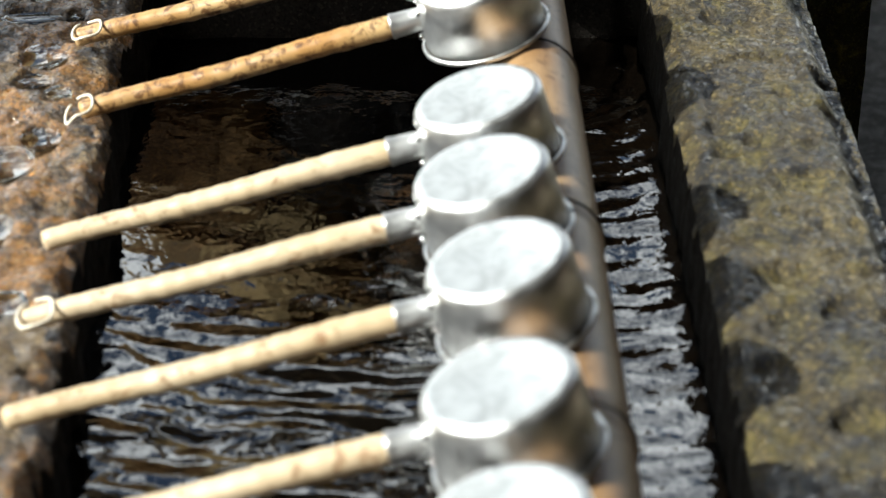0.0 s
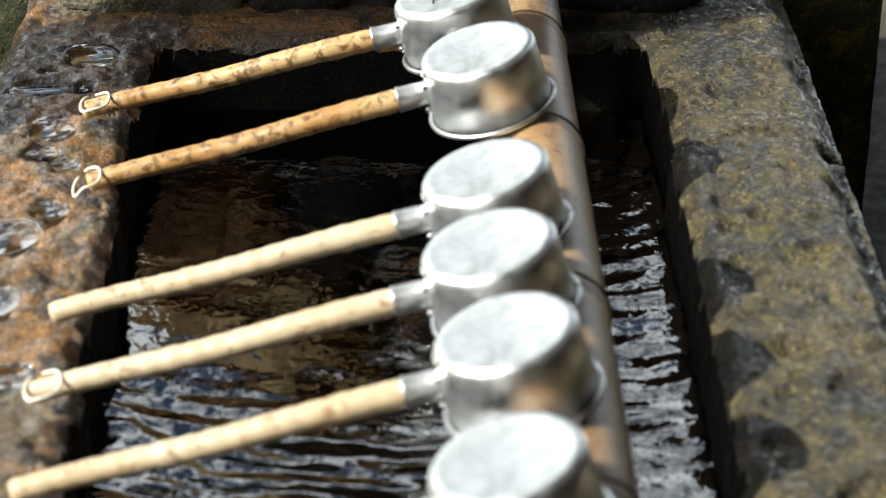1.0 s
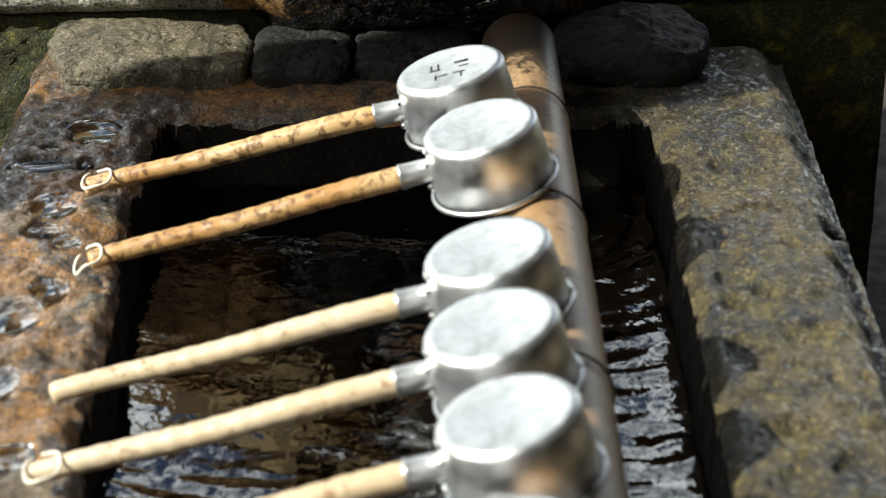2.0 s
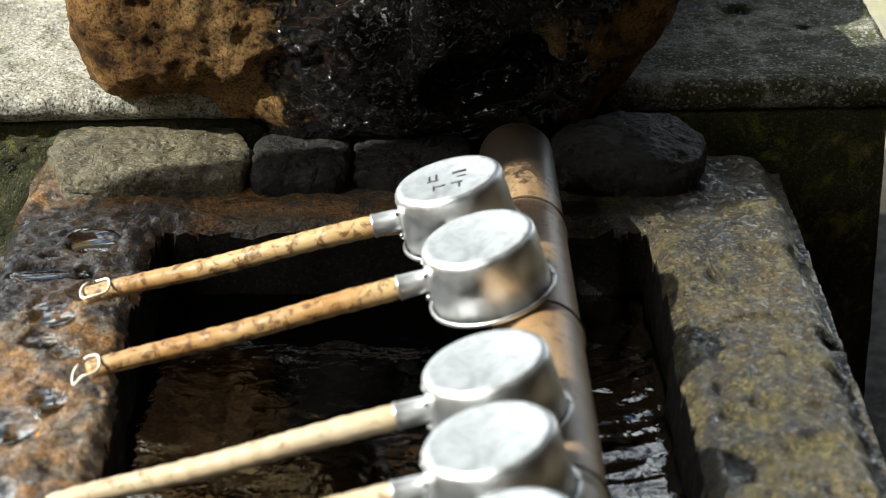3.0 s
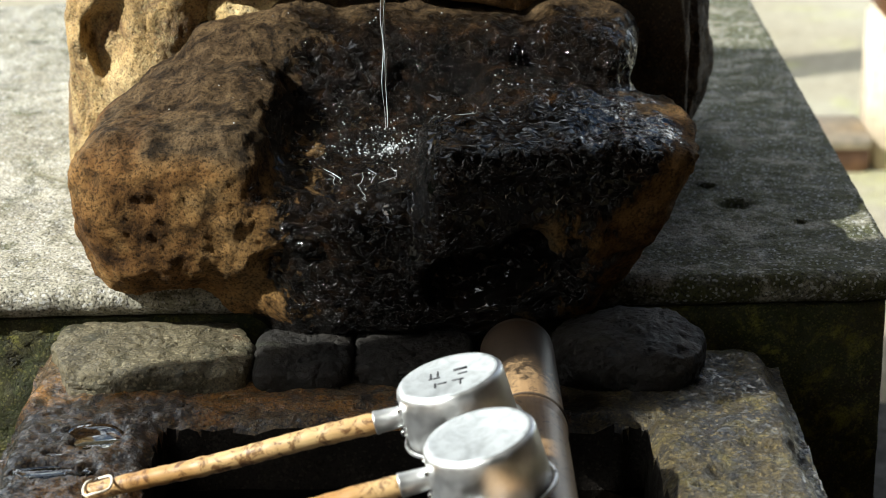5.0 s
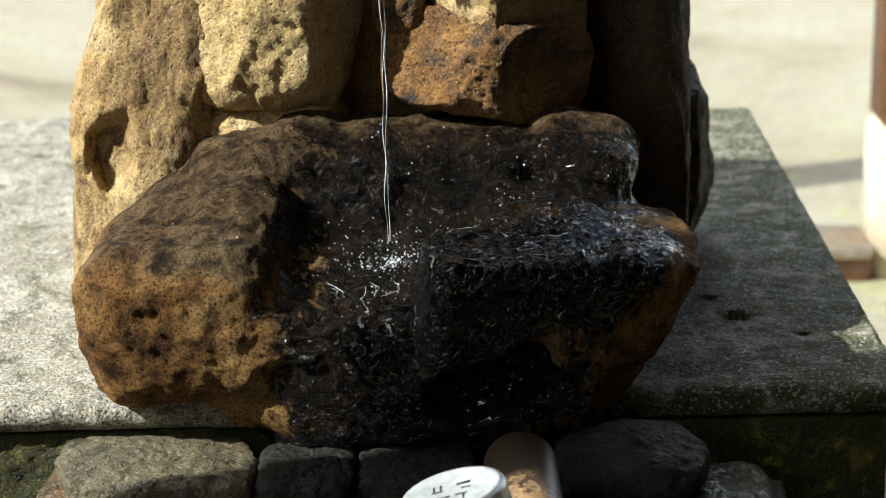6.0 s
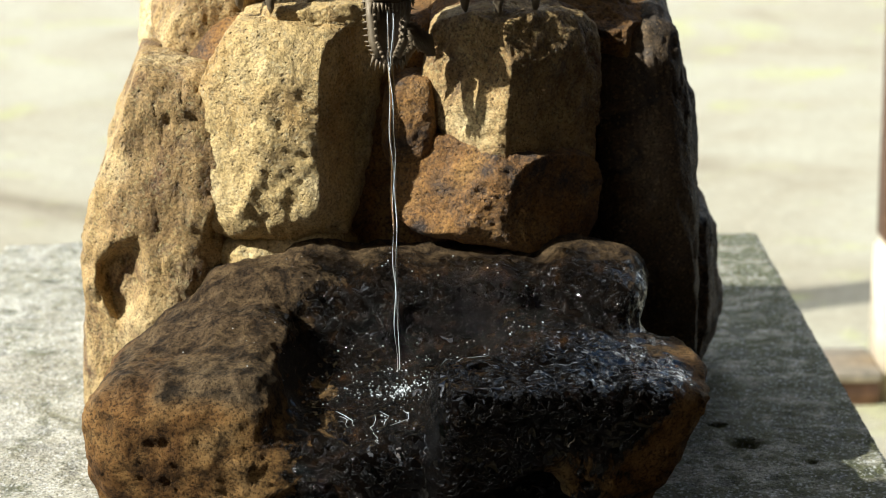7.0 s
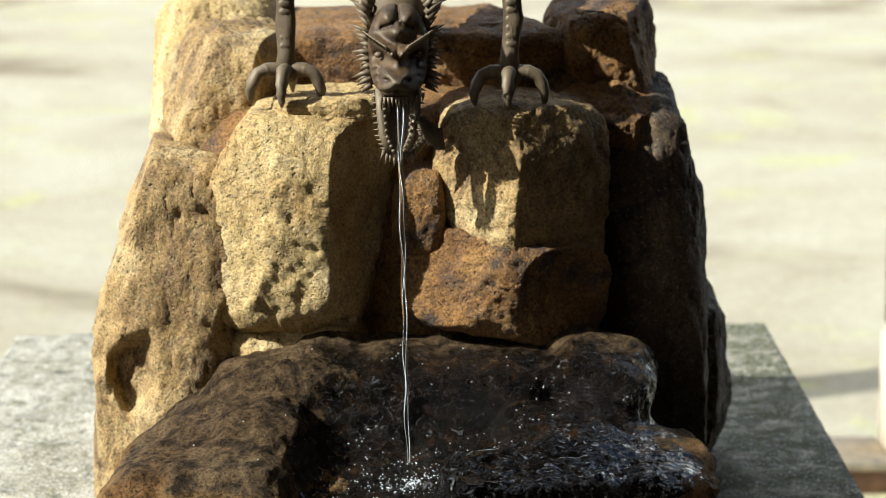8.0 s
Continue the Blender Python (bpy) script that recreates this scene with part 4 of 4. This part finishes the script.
# ---- the bronze dragon ----
def build_dragon():
    """A bronze spout figure: head hanging forward with open jaws, two forelegs on the stones, shoulders behind."""
    bm = bmesh.new()
    hx, hy = -0.062, 0.775
    # neck and shoulders
    tube(bm, [(hx, 0.80, 0.640), (hx, 0.86, 0.675), (hx, 0.94, 0.72), (hx, 1.04, 0.75), (hx + 0.01, 1.16, 0.74), (hx + 0.03, 1.25, 0.70)],
         [0.030, 0.040, 0.050, 0.055, 0.045, 0.02], 20)
    # head: one modelled form with brow, sockets, bridge, snout and lip
    d, faces = BALLS[44]
    v = d * np.array([0.034, 0.046, 0.052]) + np.array([0.0, hy + 0.028, 0.618])
    v[:, 0] *= 0.98 + 0.14 * np.clip((0.60 - v[:, 2]) / 0.03, 0, 1)
    ax, z, front = np.abs(v[:, 0]), v[:, 2], step(-d[:, 1], -0.1, 0.35)

    def bump(cx, cz, sx, sz):
        return np.exp(-((ax - cx) / sx) ** 2 - ((z - cz) / sz) ** 2)

    def ridge(x0, z0, x1, z1, s):
        t = np.clip(((ax - x0) * (x1 - x0) + (z - z0) * (z1 - z0)) / ((x1 - x0) ** 2 + (z1 - z0) ** 2), 0, 1)
        return np.exp(-((ax - x0 - t * (x1 - x0)) ** 2 + (z - z0 - t * (z1 - z0)) ** 2) / s ** 2)
    # two forehead lobes over a middle one, deep sockets under slanting brows, a flat bridge and a flared upper lip
    push = 0.014 * bump(0.0125, 0.656, 0.0105, 0.0095) + 0.013 * bump(0, 0.640, 0.0105, 0.0085) + 0.008 * bump(0.026, 0.645, 0.006, 0.010)
    push -= 0.006 * ridge(0.0, 0.668, 0.0, 0.652, 0.0022) + 0.005 * ridge(0.004, 0.6475, 0.016, 0.6425, 0.0024)
    push += 0.016 * ridge(0.006, 0.619, 0.032, 0.634, 0.0048) - 0.014 * bump(0.020, 0.6125, 0.0085, 0.0060)
    push += 0.012 * bump(0, 0.612, 0.0085, 0.012) + 0.040 * bump(0, 0.590, 0.020, 0.012) + 0.026 * bump(0.016, 0.580, 0.015, 0.008)
    push += 0.010 * bump(0.011, 0.5975, 0.006, 0.0055) - 0.010 * bump(0.0105, 0.5925, 0.0032, 0.0026) + 0.012 * ridge(0.0, 0.5755, 0.032, 0.5705, 0.0036)
    push -= 0.006 * ridge(0.0, 0.5815, 0.028, 0.577, 0.0022)
    for fold in range(3):
        push += 0.005 * ridge(0.022, 0.604 - 0.007 * fold, 0.033, 0.598 - 0.009 * fold, 0.0022)
    v[:, 1] -= push * front
    v[:, 1] -= front * 0.0004 * fbm(v, 260, 2, 71)
    v[:, 0] += hx
    head = [bm.verts.new(tuple(c)) for c in v]

    def face_y(px, pz):
        near = np.hypot(v[:, 0] - px, v[:, 2] - pz) < 0.004
        return float(v[near, 1].min()) if near.any() else hy
    for f in faces:
        bm.faces.new([head[i] for i in f])
    for s in (-1, 1):
        ball(bm, (hx + s * 0.020, face_y(hx + s * 0.020, 0.6145) + 0.001, 0.6145), (0.0046, 0.0042, 0.0034), seg=12)
        for k in range(7):
            bx, bz = hx + s * (0.009 + 0.0035 * k), 0.622 + 0.0019 * k
            b = Vector((bx, face_y(bx, bz) + 0.002, bz))
            tube(bm, [b, b + Vector((s * 0.003, -0.002, 0.005)), b + Vector((s * 0.007, 0.001, 0.007))], [0.0020, 0.0014, 0.0004], 6)
        # ears, horns and mane
        tube(bm, [(hx + s * 0.026, hy + 0.02, 0.640), (hx + s * 0.037, hy + 0.026, 0.662), (hx + s * 0.033, hy + 0.04, 0.692)], [0.009, 0.008, 0.002], 10, 0.6)
        tube(bm, [(hx + s * 0.014, hy + 0.04, 0.655), (hx + s * 0.022, hy + 0.08, 0.70), (hx + s * 0.018, hy + 0.14, 0.75)], [0.007, 0.006, 0.002], 10)
        for row in range(2):
            for k in range(13):
                a = -1.1 + k * 0.2
                b = Vector((hx + s * (0.029 - 0.003 * row), hy + 0.018 + 0.012 * row, 0.580 + 0.0068 * k + 0.003 * row))
                tip = b + Vector((s * (0.012 + 0.004 * ((k * 7 + row) % 3)), 0.004, 0.013 * math.sin(a) + 0.002))
                tube(bm, [b, (b + tip) / 2 + Vector((0, -0.0015, 0.001)), tip], [0.0042, 0.0028, 0.0003], 6)
        for k in range(6):
            b = Vector((hx + s * 0.028, hy + 0.05 + 0.010 * k, 0.655 + 0.010 * k))
            tip = b + Vector((s * (0.030 + 0.012 * k), 0.016, 0.012 + 0.002 * k))
            tube(bm, [b, (b + tip) / 2 + Vector((0, 0, 0.004)), tip], [0.011, 0.008, 0.0006], 8, 0.45)
        # teeth of the upper lip
        for k in range(7):
            bx = hx + s * (0.0015 + 0.0040 * k)
            b = Vector((bx, face_y(bx, 0.574) + 0.003, 0.573))
            tube(bm, [b, b + Vector((0, -0.002, -0.009 - 0.005 * (k == 4)))], [0.0024, 0.0003], 6)
        # lower jaw: side rails set with spines outside and teeth inside
        rail = [Vector((hx + s * 0.0185, hy - 0.006, 0.580)), Vector((hx + s * 0.0175, hy - 0.014, 0.556)), Vector((hx + s * 0.0155, hy - 0.021, 0.532)), Vector((hx + s * 0.0085, hy - 0.025, 0.516))]
        tube(bm, rail, [0.0062, 0.0058, 0.0054, 0.0050], 9)
        for k in range(11):
            f = k / 10 * 2.95
            i = min(int(f), 2)
            b = rail[i].lerp(rail[i + 1], f - i)
            tube(bm, [b, b + Vector((s * 0.010, -0.001, -0.003 + 0.0006 * k))], [0.0030, 0.0003], 6)
            ball(bm, b + Vector((-s * 0.0035, -0.004, 0)), (0.0022, 0.0026, 0.0020), seg=8)
    # floor of the jaw, set back between the rails, and the tuft of the chin
    plate = []
    for k in range(9):
        f = k / 8
        for u in range(7):
            s = u / 3 - 1
            plate.append(bm.verts.new((hx + s * (0.018 - 0.008 * f), hy + 0.010 - 0.024 * f - 0.006 * s * s, 0.580 - 0.066 * f)))
    for k in range(8):
        for u in range(6):
            bm.faces.new((plate[k * 7 + u], plate[k * 7 + u + 1], plate[k * 7 + u + 8], plate[k * 7 + u + 7]))
    ball(bm, (hx, hy - 0.021, 0.514), (0.010, 0.008, 0.008))
    for k in range(9):
        b = Vector((hx - 0.014 + 0.0035 * k, hy - 0.024 + 0.001 * abs(k - 4), 0.512 + 0.0012 * abs(k - 4)))
        tube(bm, [b, b + Vector(((k - 4) * 0.0012, -0.004, -0.010 - 0.003 * (k % 2)))], [0.0032, 0.0004], 6)
    for k in range(8):
        b = Vector((hx + 0.012 + 0.004 * k, hy + 0.02, 0.545 - 0.003 * abs(k - 3)))
        tube(bm, [b, b + Vector((0.004, -0.004, -0.022)), b + Vector((0.002, 0.0, -0.040 + 0.003 * k))], [0.006, 0.005, 0.0006], 7)
    # forelegs with three-clawed feet
    for x, lean, fz in ((-0.183, 0.0, 0.566), (0.056, 0.004, 0.562)):
        fy = 0.835
        tube(bm, [(hx + (x - hx) * 0.35, 0.97, 0.735), (x - lean, 0.90, 0.735), (x, fy + 0.01, 0.690), (x + lean, fy, 0.645), (x, fy, 0.610), (x, fy - 0.002, fz + 0.022)],
             [0.030, 0.024, 0.0150, 0.0112, 0.0094, 0.0125], 14)
        for k in range(9):
            ring = 0.690 - 0.009 * k
            ball(bm, (x + lean * 0.5, fy - 0.0075 + 0.0012 * (k < 4) * (k - 4), ring), (0.0070, 0.0022, 0.0048), seg=10)
        ball(bm, (x, fy - 0.004, fz + 0.022), (0.014, 0.014, 0.011))
        for dx, dy in ((-0.037, -0.012), (-0.003, -0.036), (0.036, -0.010)):
            a, b = Vector((x, fy - 0.004, fz + 0.022)), Vector((x + dx * 0.55, fy + dy * 0.6, fz + 0.026))
            c, e = Vector((x + dx * 0.95, fy + dy, fz + 0.014)), Vector((x + dx * 1.0, fy + dy * 1.1, fz - 0.010))
            knots = [a, a.lerp(b, 0.5) + Vector((0, 0, 0.002)), b, b.lerp(c, 0.5) + Vector((dx * 0.06, dy * 0.06, 0.003)), c, c.lerp(e, 0.4) + Vector((dx * 0.07, dy * 0.07, 0)), c.lerp(e, 0.75) + Vector((dx * 0.04, dy * 0.04, 0)), e]
            tube(bm, knots, [0.0095, 0.0080, 0.0078, 0.0066, 0.0070, 0.0058, 0.0040, 0.0010], 12)
            ball(bm, b, (0.0082, 0.0082, 0.0076), seg=12)
        tube(bm, [(x, fy, fz + 0.02), (x + 0.004, fy + 0.025, fz + 0.012), (x + 0.004, fy + 0.032, fz - 0.004)], [0.007, 0.006, 0.001], 8)
    tagged(part("dragon_spout", bm, M["bronze"], None), "aged bronze dragon spout with open jaws, standing on the stones", "statue")


build_dragon()


def build_stream():
    """The thin twisting fall from the jaws to the pool."""
    bm = bmesh.new()
    n = 70
    pts, rad = [], []
    for k in range(n):
        f = k / (n - 1)
        z = 0.565 - f * 0.37
        pts.append((-0.060 + 0.006 * f + 0.0006 * math.sin(k * 0.5), 0.752 - 0.075 * math.sqrt(f), z))
        rad.append(0.0041 + 0.0004 * math.sin(k * 0.55 + 0.5) - 0.0016 * f)
    tube(bm, pts, rad, 10, 0.7)
    ob = tagged(part("water_stream", bm, M["stream"], None), "thin twisting stream of clear falling water", "water")
    ob.visible_shadow = False
    # added white strands draw the highlight lines down the clear fall
    for turn, wide in ((0.0, 0.00042), (2.4, 0.0003)):
        bm = bmesh.new()
        tube(bm, [(x + 0.7 * rad[k] * math.cos(0.16 * k + turn), y - rad[k] * 0.75, z) for k, (x, y, z) in enumerate(pts)], [wide * (0.6 + 0.4 * math.sin(k * 0.37 + turn)) for k in range(n)], 6)
        strand = part("strand", bm, M["glint_white"], ob, "white strand standing in for a highlight on the fall")
        strand.visible_shadow = False


build_stream()


# ---- the pole and the ladles ----
def build_pole():
    root = tagged(new("bamboo_pole"), "thick weathered bamboo pole lying along the trough", "pole")
    root.matrix_world = pose(0.0805, 0.0, 0.040, 0, 0, 90.7)
    bm = bmesh.new()
    nodes_at = [0.27, 0.06, -0.20, -0.45, -0.72, -1.0]
    pts, rad = [], []
    for k in range(240):
        x = 0.458 - k * 1.56 / 239
        near = min(abs(x - v) for v in nodes_at)
        pts.append((x, 0, 0))
        rad.append(0.0355 + 0.0016 * math.exp(-(near / 0.004) ** 2) - 0.0012 * math.exp(-((near - 0.007) / 0.003) ** 2))
    tube(bm, pts, rad, 40)
    part("stem", bm, M["pole"], root)
    for v in nodes_at:
        bm = bmesh.new()
        ring = [(0.0372 * math.cos(a), 0.0372 * math.sin(a)) for a in np.linspace(0, 2 * math.pi, 41)]
        tube(bm, [(v + 0.0045, c, s) for c, s in ring], [0.0011] * 41, 6)
        part("node_ring", bm, M["rooftiles"], root, "dark ring at a bamboo joint")


RHO = 15.0
CUP_LIP, CUP_BASE, CUP_H = 0.0508, 0.0468, 0.051


def build_ladle(old, loop, marked):
    """One water ladle in its own axes: the handle lies along x from the tip at the origin, the cup mouth down."""
    root = new("water_ladle")
    length = 0.262
    bm = bmesh.new()
    pts, rad = [], []
    for k in range(60):
        f = k / 59
        pts.append((f * length, 0.0012 * math.sin(f * 7), 0.0009 * math.sin(f * 9 + 1)))
        rad.append((0.0078 + 0.0016 * f) * (1 + 0.03 * math.sin(k * 1.7)) * (0.9 if k == 0 else 1) + 0.0007 * math.exp(-((f - 0.4) / 0.012) ** 2) + 0.0007 * math.exp(-((f - 0.85) / 0.012) ** 2))
    tube(bm, pts, rad, 20)
    part("handle", bm, M["bamboo_old"] if old else M["bamboo"], root, "mottled bamboo handle" if old else "pale bamboo handle")
    bm = bmesh.new()
    m = pose(length - 0.003, 0, 0, 0, 90, 0)
    lathe(bm, [(0.0, 0), (0.0102, 0), (0.0106, 0.0012), (0.0100, 0.003), (0.0094, 0.020), (0.0088, 0.028), (0.0, 0.028)], 24, m)
    part("socket", bm, M["metal"], root, "aluminium socket")
    cx = length + 0.022 + CUP_BASE
    bm = bmesh.new()
    h = CUP_H
    prof = [(CUP_LIP - 0.003, -h / 2 + 0.001), (CUP_BASE - 0.0012, h / 2 - 0.006), (CUP_BASE - 0.004, h / 2 - 0.0022), (0.0, h / 2 - 0.0042),
            (0.0, h / 2 - 0.0030), (0.036, h / 2 - 0.0026), (0.0385, h / 2 - 0.0008), (0.041, h / 2 + 0.0004), (CUP_BASE - 0.0022, h / 2 - 0.0004), (CUP_BASE - 0.0003, h / 2 - 0.003),
            (CUP_BASE, h / 2 - 0.006), (CUP_LIP - 0.0022, -h / 2 + 0.001)]
    lathe(bm, prof + [prof[0]], 64, pose(cx, 0, 0))
    bmesh.ops.remove_doubles(bm, verts=bm.verts, dist=1e-6)
    cup = part("cup", bm, M["metal"], root, "upturned aluminium cup")
    bm = bmesh.new()
    lathe(bm, [(0.0, h / 2 - 0.0014), (0.034, h / 2 - 0.0011), (0.0372, h / 2 + 0.0002), (0.0405, h / 2 + 0.0009), (0.0438, h / 2 + 0.0004), (0.0436, h / 2 - 0.0006), (0.036, h / 2 - 0.0022), (0.0, h / 2 - 0.0024)], 48, pose(cx, 0, 0))
    part("base_disc", bm, M["dull"], cup, "dull oxidised base of the cup")
    bm = bmesh.new()
    ring = [(cx + CUP_LIP * math.cos(a), CUP_LIP * math.sin(a), -h / 2) for a in np.linspace(0, 2 * math.pi, 65)]
    tube(bm, ring, [0.0021] * 65, 8)
    part("rolled_lip", bm, M["metal"], cup, "rolled wire lip")
    for a, z in ((168, 0.012), (176, -0.010), (192, 0.010), (186, -0.013)):
        bm = bmesh.new()
        r = CUP_BASE + (CUP_LIP - CUP_BASE) * (0.5 - z / h)
        ball(bm, (cx + r * math.cos(radians(a)), r * math.sin(radians(a)), z), (0.0032, 0.0032, 0.0032), seg=10)
        part("rivet", bm, M["drop"], cup)
    if loop:
        bm = bmesh.new()
        pts = []
        for k in range(26):
            a = 2 * math.pi * k / 25 * 0.93 + 2.2
            pts.append((0.014 + 0.013 * math.cos(a) - (0.014 if loop == 2 else 0), 0.018 * math.sin(a) - 0.007, 0.0085 - 0.008 * max(0, -math.cos(a)) * (loop == 2) + 0.0012 * math.sin(3 * a)))
        tube(bm, pts, [0.0012] * 26, 7)
        part("cord_loop", bm, M["cord"], root, "white cord loop")
    if marked:
        for bx, by, bw, bl in ((-0.016, 0.010, 0.0016, 0.012), (-0.010, 0.012, 0.0016, 0.010), (-0.013, 0.004, 0.010, 0.0016), (0.010, 0.012, 0.012, 0.004), (0.012, 0.002, 0.008, 0.0018),
                               (-0.012, -0.012, 0.0016, 0.010), (-0.006, -0.010, 0.008, 0.0016), (0.008, -0.010, 0.010, 0.0018), (0.010, -0.016, 0.0016, 0.009)):
            bm = bmesh.new()
            slab_box(bm, (cx + bx - bw / 2, by - bl / 2, h / 2 - 0.0014), (cx + bx + bw / 2, by + bl / 2, h / 2 - 0.0006), 0.0001)
            part("ink_mark", bm, M["ink"], cup, "black ink stroke")
    what = "aluminium ladle with a mottled bamboo handle, upside down on the pole" if old else "aluminium ladle with a pale bamboo handle, upside down on the pole"
    return tagged(root, what, "ladle", "ladles laid across the trough")


def ladle_pose(x, y, yaw, rho=RHO, spin=0.0):
    return pose(x, y, 0.0115, 0, -rho, yaw) @ pose(0, 0, 0, spin, 0, 0)


build_pole()
LADLES = [((1, 1, 1), (-0.305, 0.209, -0.7, 15.2, 0)), ((1, 2, 0), (-0.282, 0.071, 2.7, 15.2, 2)), ((0, 0, 0), (-0.281, -0.14, 2.3, 15.0, 0)),
          ((0, 1, 0), (-0.281, -0.25, 2.3, 15.0, 1)), ((0, 0, 0), (-0.273, -0.367, 2.7, 15.0, 0)), ((0, 0, 0), (-0.276, -0.507, 2.5, 15.0, -1)), ((0, 0, 0), (-0.276, -0.632, 2.5, 15.0, 0))]
made = {}
for kind, (lx, ly, yaw, rho, spin) in LADLES:
    m = ladle_pose(lx, ly, yaw, rho, spin)
    if kind in made:
        copy_thing(made[kind], m)
    else:
        made[kind] = build_ladle(*kind)
        made[kind].matrix_basis = m
